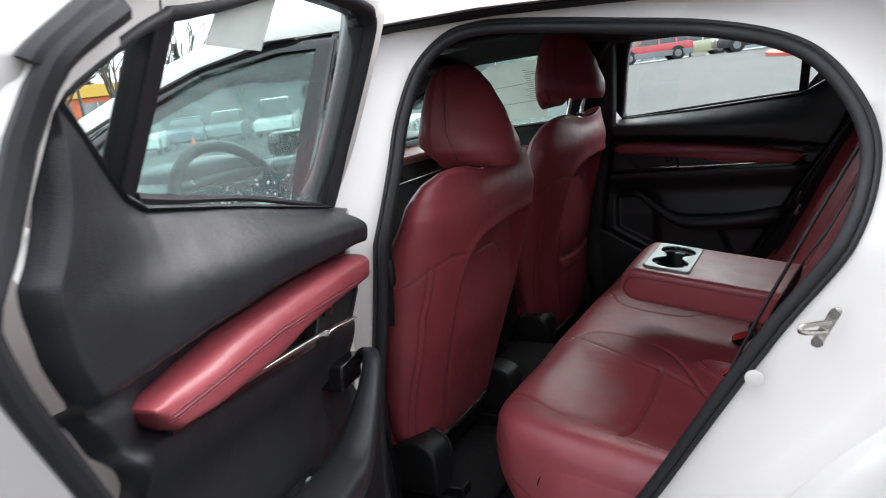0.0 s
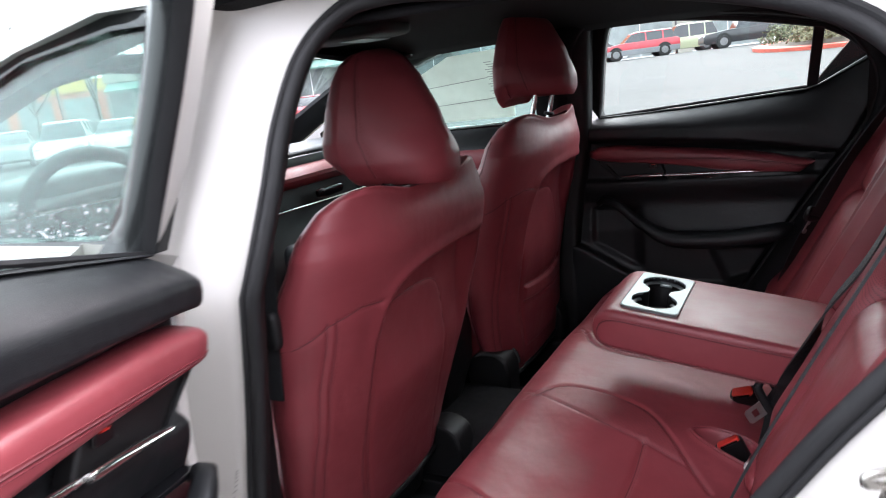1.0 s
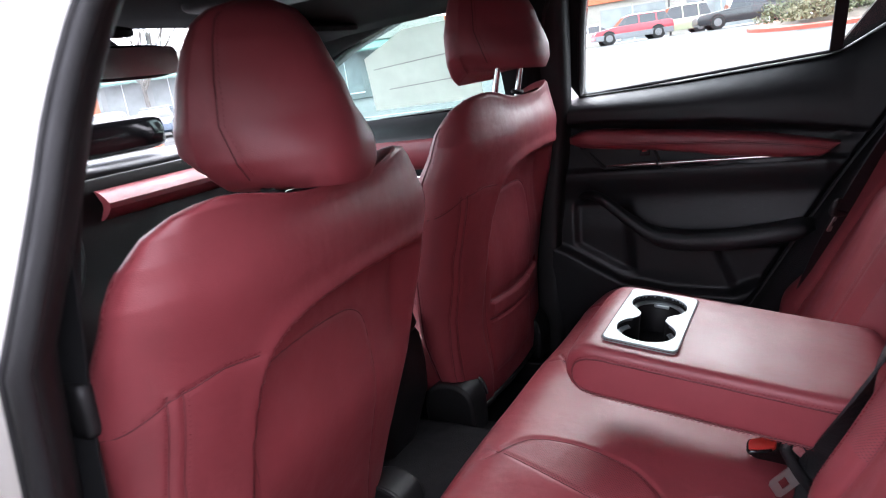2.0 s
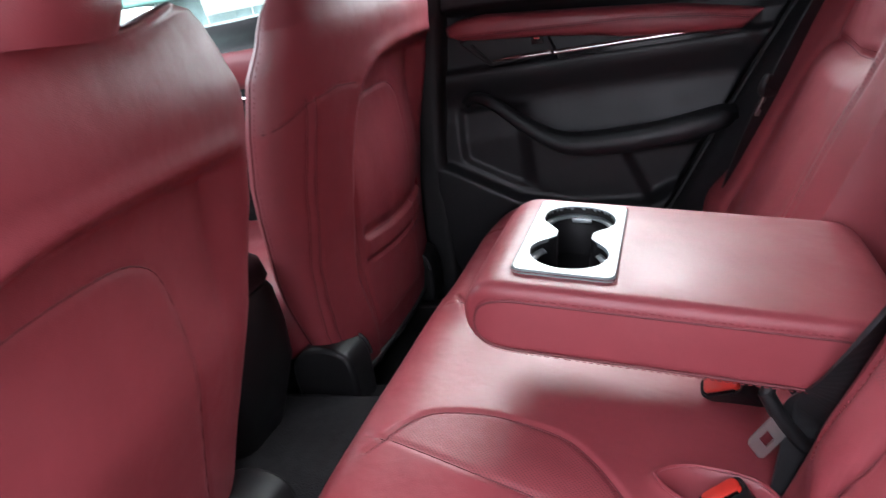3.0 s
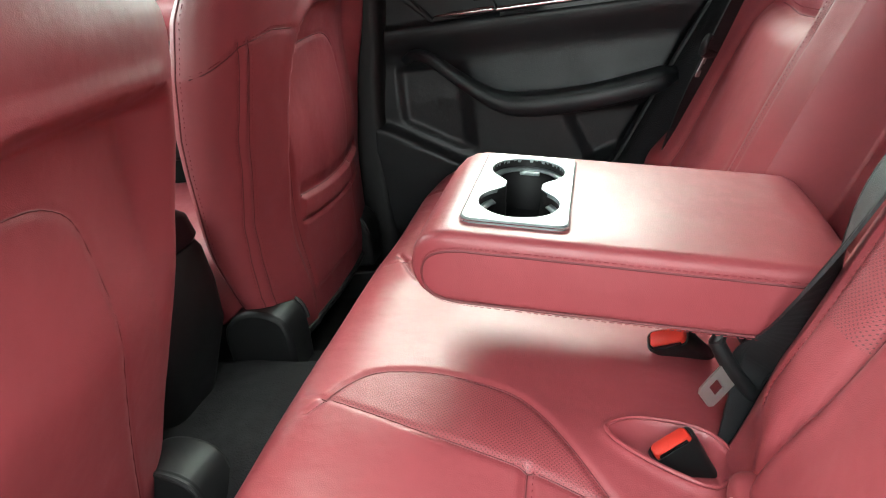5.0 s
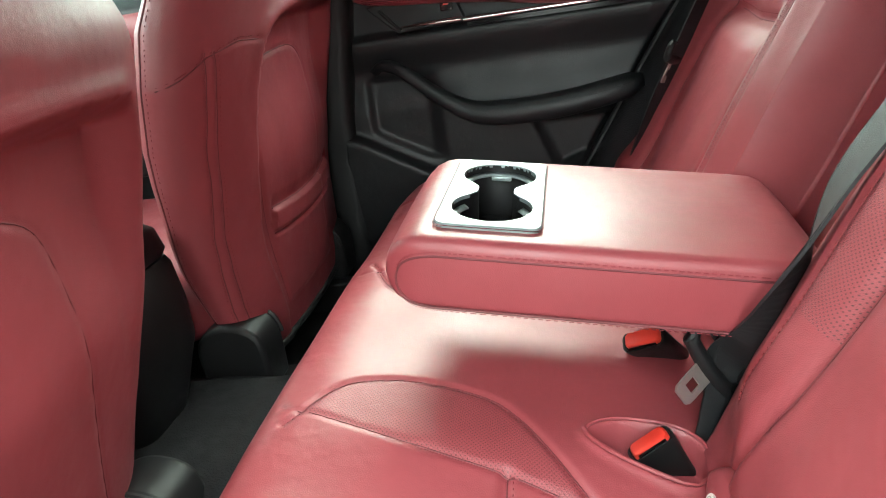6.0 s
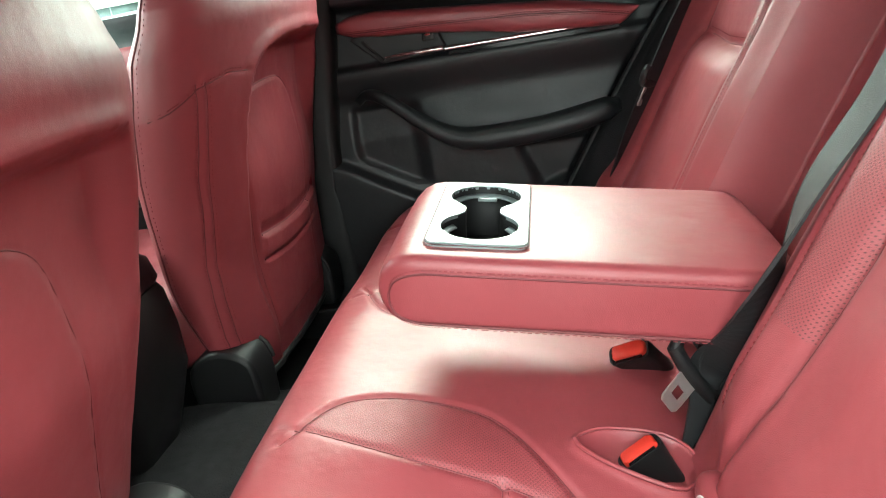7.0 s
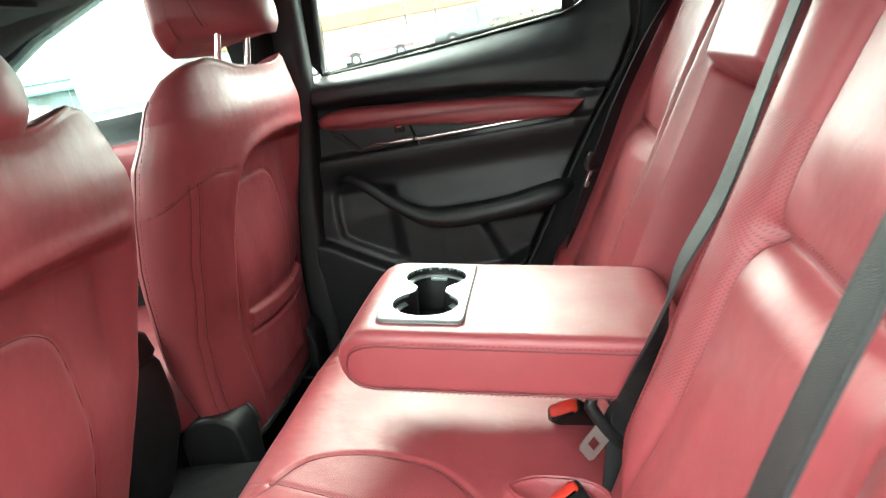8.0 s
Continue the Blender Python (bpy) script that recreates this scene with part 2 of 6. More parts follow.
def soft_box(c, h, p=4.0, n=28, m=16):
    """A cushion-like rounded block: centre, half sizes, squareness."""
    def f(a, e):
        s, q = math.sin(a), math.cos(a)
        return (math.copysign(abs(q) ** e, q), math.copysign(abs(s) ** e, s))
    e = 2 / p
    rings = []
    for j in range(1, m):
        b = -math.pi / 2 + math.pi * j / m
        cb, sb = f(b, e)
        rings.append([Vector((c[0] + h[0] * f(2 * math.pi * k / n, e)[0] * cb, c[1] + h[1] * f(2 * math.pi * k / n, e)[1] * cb, c[2] + h[2] * sb)) for k in range(n)])
    return closed_loft(rings)


def disc(c, r, axis, th, n=24, bevel=0.0):
    """A short cylinder with its middle at c."""
    a = Vector(axis).normalized()
    u = a.orthogonal().normalized()
    w = a.cross(u)
    c = Vector(c)
    prof = [(r - bevel, -th / 2), (r, -th / 2 + bevel), (r, th / 2 - bevel), (r - bevel, th / 2)] if bevel else [(r, -th / 2), (r, th / 2)]
    return closed_loft([[c + a * h + (u * math.cos(2 * math.pi * k / n) + w * math.sin(2 * math.pi * k / n)) * q for k in range(n)] for q, h in prof])


FLIP = [None]


def mesh_of(name, geo, mat, sharp=40, uv=None):
    vs, fs = geo[:2]
    me = bpy.data.meshes.new(name)
    if FLIP[0]:
        vs = [FLIP[0](v) for v in vs]
        fs = [f[::-1] for f in fs]
    me.from_pydata([tuple(v) for v in vs], [], fs)
    me.validate()
    bm = bmesh.new()
    bm.from_mesh(me)
    if len(geo) < 3:
        bmesh.ops.recalc_face_normals(bm, faces=bm.faces)
    if uv:
        lay = bm.loops.layers.uv.new("UVMap")
        for f in bm.faces:
            for lp in f.loops:
                lp[lay].uv = uv(lp.vert.co)
    bm.to_mesh(me)
    bm.free()
    me.polygons.foreach_set("use_smooth", [True] * len(me.polygons))
    if len(geo) < 3:
        me.set_sharp_from_angle(angle=radians(sharp))
    else:
        me.normals_split_custom_set_from_vertices([tuple(n) for n in geo[2]])
    me.materials.append(mat)
    return me


def part(name, geo, mat, parent=None, label="", bevel=0.0, sharp=40, thick=0.0, uv=None, shadow=True):
    ob = new(name, mesh_of(name, geo, mat, sharp, uv))
    if thick:
        md = ob.modifiers.new("thickness", "SOLIDIFY")
        md.thickness, md.offset = thick, 0
    if bevel:
        md = ob.modifiers.new("bevel", "BEVEL")
        md.width, md.segments, md.limit_method, md.angle_limit = bevel, 3, "ANGLE", radians(35)
    if parent:
        ob.parent = parent
    if label:
        ob["label"] = label
    if not shadow:
        ob.visible_shadow = False
    return ob


def thing(name, label, category, group="", kind=""):
    return tagged(new(name), label, category, group, kind)


def dist_to(path, a, b):
    """Distance in two dimensions from a point to a polyline."""
    best = 9.0
    for (x0, y0), (x1, y1) in zip(path, path[1:]):
        dx, dy = x1 - x0, y1 - y0
        t = max(0, min(1, ((a - x0) * dx + (b - y0) * dy) / (dx * dx + dy * dy + 1e-12)))
        best = min(best, math.hypot(a - x0 - t * dx, b - y0 - t * dy))
    return best


def bump1(d, w):
    return math.exp(-(d / w) ** 2)


def sstep(a, b, x):
    t = max(0, min(1, (x - a) / (b - a)))
    return t * t * (3 - 2 * t)


def lerp_table(tab, x):
    for (a, p), (b, q) in zip(tab, tab[1:]):
        if x <= b:
            t = max(0, (x - a) / (b - a))
            return p + (q - p) * t
    return tab[-1][1]


def inside(poly, a, b):
    c = False
    for (x0, y0), (x1, y1) in zip(poly, poly[1:] + poly[:1]):
        if (y0 > b) != (y1 > b) and a < (x1 - x0) * (b - y0) / (y1 - y0) + x0:
            c = not c
    return c


def seam_line(P, path, parent, r=0.0010, lift=0.0001):
    """The dark fold of a seam along a path on the surface."""
    pts = []
    for (a0, b0), (a1, b1) in zip(path, path[1:]):
        n = max(1, int(math.hypot(a1 - a0, b1 - b0) / 0.006))
        for k in range(n):
            p, nrm = P(a0 + (a1 - a0) * k / n, b0 + (b1 - b0) * k / n)
            pts.append(p + nrm * lift)
    part("seam", tube(pts, r, 5), M_seam, parent)


def stitches(P, path, parent, step=0.006, length=0.0038, r=0.00055, lift=0.0008, name="stitching"):
    """A row of thread stitches on the surface P(a, b) -> (point, normal), along a path in its two numbers."""
    pts = []
    for (a0, b0), (a1, b1) in zip(path, path[1:]):
        n = max(1, int(math.hypot(a1 - a0, b1 - b0) / 0.002))
        pts += [(a0 + (a1 - a0) * k / n, b0 + (b1 - b0) * k / n) for k in range(n)]
    geos, run, last = [], 0.0, None
    cur = []
    for q in pts:
        p, nrm = P(*q)
        p = p + nrm * lift
        if last is not None:
            run += (p - last).length
        last = p
        if run % step < length:
            cur.append(p)
        elif len(cur) > 1:
            geos.append(tube([cur[0], cur[-1]], r, 4))
            cur = []
        else:
            cur = []
    if geos:
        g = merge(*geos)
        ob = part(name, g, M_thread, parent)
        ob["kind"] = "stuff"

# ======== the car: shell, pillars, floor, roof ========
def side_y(z):
    """Half width of the door opening's flange at a height."""
    return 0.73 - 0.42 * max(0.0, z - 0.98)


OPEN = [(-0.470, 0.385), (-0.489, 0.46), (-0.484, 0.56), (-0.468, 0.68), (-0.437, 0.82), (-0.408, 0.98), (-0.392, 1.10), (-0.384, 1.19),
        (-0.356, 1.275), (-0.300, 1.323), (-0.234, 1.333), (-0.147, 1.325), (0.0, 1.302), (0.140, 1.277), (0.240, 1.245), (0.297, 1.202),
        (0.338, 1.131), (0.343, 1.063), (0.315, 0.977), (0.238, 0.868), (0.148, 0.728), (0.050, 0.57), (-0.012, 0.485), (-0.085, 0.415),
        (-0.18, 0.383), (-0.32, 0.378)]
open_path = smooth_path([(x, 0, z) for x, z in OPEN], 6, True)
open_mid = Vector((-0.08, 0, 0.9))


def offset_ring(path, d, y_of):
    """The ring pushed outwards by d in its own plane; y_of(z, point) gives its y."""
    out = []
    n = len(path)
    for i in range(n):
        t = (path[(i + 1) % n] - path[i - 1]).normalized()
        o = Vector((-t.z, 0, t.x))
        if o.dot(path[i] - open_mid) < 0:
            o = -o
        q = path[i] + o * (d(path[i]) if callable(d) else d)
        out.append(Vector((q.x, y_of(q.z, path[i]), q.z)))
    return out


def jamb_w(p):
    """The painted jamb is wide behind the door, narrow along the roof."""
    back = sstep(0.02, 0.25, p.x) * (1 - 0.6 * sstep(0.9, 1.2, p.z))
    front = sstep(-0.25, -0.36, p.x)
    return 0.045 + 0.085 * back + 0.085 * front


def near_body():
    car = thing("car_body", "white painted hatchback body around an open rear doorway", "car body", kind="structure")
    r = [offset_ring(open_path, -0.003, lambda z, p: -side_y(z) + 0.012),
         offset_ring(open_path, 0.004, lambda z, p: -side_y(z) - 0.004),
         offset_ring(open_path, 0.03, lambda z, p: -side_y(z) - 0.010),
         offset_ring(open_path, lambda p: jamb_w(p) - 0.012, lambda z, p: -side_y(z) - 0.022 - 0.02 * sstep(0.0, 0.2, p.x)),
         offset_ring(open_path, jamb_w, lambda z, p: -side_y(z) - 0.034 - 0.03 * sstep(0.0, 0.2, p.x)),
         offset_ring(open_path, lambda p: jamb_w(p) + 0.014, lambda z, p: -side_y(z) - 0.085 - 0.02 * sstep(0.0, 0.2, p.x)),
         offset_ring(open_path, lambda p: jamb_w(p) + 0.022, lambda z, p: -side_y(z) - 0.094 - 0.02 * sstep(0.0, 0.2, p.x))]
    part("door_jamb", sheet_loft(r), M_jamb, car, sharp=60, thick=0.002)
    # outer skin behind the doorway and over it
    def quarter(u, v):
        x = 0.30 + 0.95 * u
        z = 0.30 + 1.02 * v
        edge = 0.47 if z > 0.95 else 0.47 - 0.72 * (0.95 - z) - 0.03 * sstep(0.85, 0.72, z)
        x = max(0.02, edge) + (1.35 - max(0.02, edge)) * u
        y = -side_y(z) - 0.115 - 0.02 * math.sin(math.pi * min(1, v / 0.7)) + 0.10 * u * u
        return Vector((x, y, z))
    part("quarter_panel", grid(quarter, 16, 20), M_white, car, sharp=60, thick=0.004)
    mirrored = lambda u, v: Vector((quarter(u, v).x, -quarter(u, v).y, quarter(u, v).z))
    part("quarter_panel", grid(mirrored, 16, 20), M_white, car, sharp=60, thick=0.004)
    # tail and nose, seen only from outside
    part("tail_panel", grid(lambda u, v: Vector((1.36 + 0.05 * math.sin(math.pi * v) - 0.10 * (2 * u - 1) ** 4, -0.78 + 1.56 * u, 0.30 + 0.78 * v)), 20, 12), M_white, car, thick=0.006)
    part("rear_window", grid(lambda u, v: Vector((1.36 - 0.27 * v, (-0.70 + 1.40 * u) * (1 - 0.18 * v), 1.08 + 0.27 * v)), 12, 6), M_gloss, car, "dark rear window", thick=0.004)
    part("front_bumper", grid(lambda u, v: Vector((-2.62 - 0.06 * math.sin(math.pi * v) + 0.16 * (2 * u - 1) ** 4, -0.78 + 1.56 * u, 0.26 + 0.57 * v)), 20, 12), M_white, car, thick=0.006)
    part("grille", prism(rounded(0.0, 0.52, 0.42, 0.11, 0.05), lambda a, b, d: (-2.695 + d, a, b), 0, 0.02), M_gloss, car, "gloss black grille", bevel=0.004)
    for wx in (-2.02, 0.86):
        for wy_ in (-0.80, 0.80):
            tyre = part("tyre", disc((wx, wy_, 0.325), 0.325, (0, 1, 0), 0.21, 40, 0.03), M_rubber, car)
            part("rim", disc((wx, wy_ * 1.135, 0.325), 0.225, (0, 1, 0), 0.03, 20, 0.01), M_satin, tyre)
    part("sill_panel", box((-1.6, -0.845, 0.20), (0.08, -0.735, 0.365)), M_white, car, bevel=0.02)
    # rubber seal round the doorway
    seal = thing("door_seal", "black rubber weatherstrip round the rear doorway", "door seal", kind="structure")
    ring = offset_ring(open_path, -0.007, lambda z, p: -side_y(z) + 0.002)
    part("seal_bulb", tube(ring, 0.0105, 10, True, up=(0, 1, 0)), M_rubber, seal)
    ring = offset_ring(open_path, 0.003, lambda z, p: -side_y(z) - 0.006)
    part("seal_lip", tube(ring, 0.0045, 8, True, up=(0, 1, 0)), M_rubber, seal)
    # black trim inside the seal
    r = [offset_ring(open_path, -0.006, lambda z, p: -side_y(z) + 0.010), offset_ring(open_path, 0.0, lambda z, p: -side_y(z) + 0.03),
         offset_ring(open_path, 0.025, lambda z, p: -side_y(z) + 0.055), offset_ring(open_path, 0.08, lambda z, p: -side_y(z) + 0.085)]
    part("inner_trim", sheet_loft(r), M_plastic, seal, sharp=60, thick=0.002)
    return car


car_body = near_body()

# door striker and grommet on the jamb
striker = thing("door_striker", "zinc plated steel door striker loop bolted to the white jamb", "door striker")
sc = Vector((0.292, -0.795, 0.893))
plate = prism(rounded(0, 0, 0.0075, 0.026, 0.007), lambda a, b, d: sc + Vector((0.014 * b / 0.028 + a * 0.9, -d - 0.2 * a, b)), 0.0, 0.004)
part("striker_plate", plate, M_steel, striker, bevel=0.001)
loop = smooth_path([sc + Vector(q) for q in ((0.002, -0.002, -0.006), (-0.022, -0.017, -0.003), (-0.028, -0.020, 0.001), (-0.022, -0.017, 0.006), (0.005, -0.002, 0.007))], 6)
part("striker_loop", tube(loop, 0.0034, 8), M_steel, striker)
for dz in (-0.019, 0.019):
    part("bolt", disc(sc + Vector((0.009 * dz / 0.019, -0.006, dz)), 0.0065, (0.1, 1, 0), 0.004, 12), M_steel, striker)
grommet = thing("grommet", "round white plastic plug in the painted jamb", "plug")
gc = Vector((0.206, -0.766, 0.802))
part("plug", closed_loft([[gc + Vector((math.cos(a) * q, -h, math.sin(a) * q)) for a in [2 * math.pi * k / 24 for k in range(24)]]
                          for q, h in ((0.0125, 0.0), (0.012, 0.0016), (0.009, 0.0024), (0.004, 0.0026))]), M_jamb, grommet)


# floor, sills, tunnel
def floor_z(y):
    a = abs(y)
    return 0.325 + (0.458 - 0.325) * (1 - sstep(0.10, 0.22, a))


floor = thing("floor", "dark grey carpeted car floor with a centre tunnel", "floor", kind="structure")
part("carpet", grid(lambda u, v: Vector((-1.75 + 1.95 * u, -0.72 + 1.44 * v, floor_z(-0.72 + 1.44 * v) + 0.004 * noise.noise((u * 30, v * 25, 0)))), 60, 60), M_carpet, floor, thick=0.01)
part("underbody", box((-1.75, -0.74, 0.19), (1.2, 0.74, 0.29)), M_plastic, floor)
part("crumb", soft_box((-0.486, -0.059, floor_z(-0.059) + 0.002), (0.003, 0.002, 0.0012), 2.5, 8, 6), M_speck,
     tagged(new("carpet_crumb"), "tiny white crumb lying on the dark carpet", "crumb"))
for s in (-1, 1):
    tr = thing("sill_trim", "black plastic sill trim inside the doorway", "sill trim", kind="structure")
    part("tread", closed_loft([[Vector((x, s * a, b)) for a, b in ((0.64, 0.33), (0.655, 0.385), (0.69, 0.40), (0.735, 0.395), (0.75, 0.30))] for x in (-1.6, -0.6, 0.12)]), M_plastic, tr, sharp=50)
for y0, y1, nm in ((-0.72, -0.23, ""), (0.23, 0.72, "")):
    mat_ob = thing("floor_mat", "dark grey carpet mat on the rear footwell floor", "floor mat", group="rear floor mats")
    part("mat", prism(rounded((-0.72 - 0.36) / 2 + 0.02, (y0 + y1) / 2, 0.17, (y1 - y0) / 2 - 0.03, 0.03), lambda a, b, d: (a, b, d), 0.338, 0.350), M_carpet, mat_ob, bevel=0.003)


# roof and headliner
def roof_z(x):
    return 1.405 - 0.03 * ((x + 0.45) / 0.8) ** 2 - (0.12 * ((-x - 0.95) / 0.4) ** 1.5 if x < -0.95 else 0)


ceiling = thing("ceiling", "black cloth headliner", "headliner", kind="structure")
part("headliner", grid(lambda u, v: Vector((-1.0 + 1.95 * u, -0.56 + 1.12 * v, roof_z(-1.0 + 1.95 * u) - 0.045 - 0.05 * abs(2 * v - 1) ** 3)), 24, 20), M_lining, ceiling, thick=0.01)
roof = thing("roof", "white painted steel car roof", "roof", kind="structure")
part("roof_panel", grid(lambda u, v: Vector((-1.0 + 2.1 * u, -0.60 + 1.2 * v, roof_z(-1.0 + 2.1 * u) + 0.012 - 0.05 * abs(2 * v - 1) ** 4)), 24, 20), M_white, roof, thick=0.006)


def pillar(name, label, pts, w, d, mat, kind="structure"):
    """A swept pillar of rounded section between points; w along x, d along y."""
    ob = thing(name, label, "pillar", kind=kind)
    rings = []
    for p, ww, dd in zip(smooth_path(pts, 6), [w] * 200, [d] * 200):
        rings.append([p + Vector((a, b, 0)) for a, b in rounded(0, 0, ww / 2, dd / 2, min(ww, dd) * 0.35, 4)])
    part("trim", closed_loft(rings), mat, ob)
    return ob


# cantrails (black inside, white outside) and pillars on both sides
for s, nm in ((-1, "near"), (1, "far")):
    y0 = s * 0.60
    ob = thing("cantrail_" + nm, "white roof rail with black inner trim", "roof rail", kind="structure")
    xs = [-1.62, -1.40, -1.2, -1.0, -0.8, -0.6, -0.4, -0.2, 0.0, 0.2, 0.4, 0.6, 0.8, 1.0]
    zs = [1.05, 1.155, 1.24, 1.305, 1.355, 1.381, 1.390, 1.388, 1.376, 1.355, 1.325, 1.285, 1.23, 1.16]
    out_r, in_r = [], []
    for x, z in zip(xs, zs):
        yy = s * (0.625 + 0.10 * max(0, (-x - 0.9) / 0.7))
        yo, up = yy + s * 0.05 * sstep(-0.40, -0.60, x), 0.012 * sstep(-0.40, -0.60, x)
        out_r.append([Vector((x, yo + s * a, z + up + b)) for a, b in ((-0.05, 0.022), (-0.02, 0.020), (0.015, 0.008), (0.034, -0.016), (0.036, -0.034), (0.02, -0.036))])
        in_r.append([Vector((x, yy - s * a, z + b)) for a, b in ((-0.018, -0.040), (0.03, -0.045), (0.07, -0.030), (0.11, -0.005), (0.10, 0.012), (0.0, 0.0))])
    part("outer_rail", closed_loft(out_r), M_white, ob, sharp=50)
    part("inner_rail", closed_loft(in_r), M_lining, ob, sharp=50)

pillar("b_pillar_far", "black trimmed centre pillar between the far doors", [(-0.49, 0.66, 0.35), (-0.48, 0.675, 0.7), (-0.427, 0.655, 1.0), (-0.375, 0.575, 1.34)], 0.128, 0.07, M_plastic)
pillar("b_pillar_near", "white and black centre pillar beside the open doorway", [(-0.565, -0.655, 0.35), (-0.555, -0.655, 0.7), (-0.51, -0.64, 1.0), (-0.46, -0.55, 1.34)], 0.10, 0.05, M_plastic)
far_trim = thing("far_doorway_trim", "black trim and seal round the far rear doorway", "door trim", kind="structure")
r = [offset_ring(open_path, d, lambda z, p, e=e: side_y(z) - e) for d, e in ((0.034, 0.020), (0.010, 0.040), (0.006, 0.060), (0.020, 0.085), (0.10, 0.10))]
part("trim_ring", sheet_loft(r), M_lining, far_trim, sharp=60, thick=0.002)
part("seal_bulb", tube(offset_ring(open_path, 0.008, lambda z, p: side_y(z) - 0.05), 0.010, 8, True, up=(0, 1, 0)), M_rubber, far_trim)
# C pillars, rear bulkhead and tailgate close the cabin
for s, nm in ((-1, "near"), (1, "far")):
    ob = thing("rear_quarter_trim_" + nm, "black moulded trim of the rear quarter beside the seat back", "trim panel", kind="structure")
    def ctrim(u, v, s=s):
        x = 0.20 + 0.95 * u
        z = 0.36 + 0.96 * v
        x0 = 0.33 if z > 0.95 else 0.33 - 0.62 * (0.95 - z)
        x0 = max(x0, -0.10)
        x = x0 + (1.2 - x0) * u
        return Vector((x, s * (side_y(z) - 0.05 - 0.03 * u), z))
    part("panel", grid(ctrim, 14, 16), M_plastic, ob, sharp=60, thick=0.01)
back = thing("tailgate", "black trimmed tailgate with a rear window", "tailgate", kind="structure")
part("lower_trim", box((1.15, -0.66, 0.3), (1.19, 0.66, 1.0)), M_plastic, back, bevel=0.01)
part("rear_glass", prism([(-0.55, 0.0), (0.55, 0.0), (0.46, 0.34), (-0.46, 0.34)], lambda a, b, d: (1.17 - 0.9 * b + d, a, 1.0 + b * 0.95), 0, 0.005), M_privacy, back, shadow=False)
part("parcel_shelf", box((0.52, -0.60, 0.93), (1.15, 0.60, 0.95)), M_lining, back, bevel=0.005)


# ======== doors ========
SILL = [(-0.42, 1.060), (-0.340, 1.060), (-0.10, 1.068), (0.05, 1.078), (0.194, 1.088), (0.226, 1.097), (0.29, 1.130), (0.332, 1.155), (0.352, 1.168)]
PANE = [(-0.340, 1.062), (-0.312, 1.20), (-0.285, 1.295), (-0.265, 1.312), (-0.235, 1.318), (-0.12, 1.305), (0.05, 1.280), (0.220, 1.241), (0.243, 1.232), (0.29, 1.203), (0.321, 1.172),
        (0.332, 1.155), (0.226, 1.098), (0.194, 1.090), (0.05, 1.080), (-0.10, 1.070)]


def pane_y(z):
    return 0.703 - 0.36 * (z - 1.065)


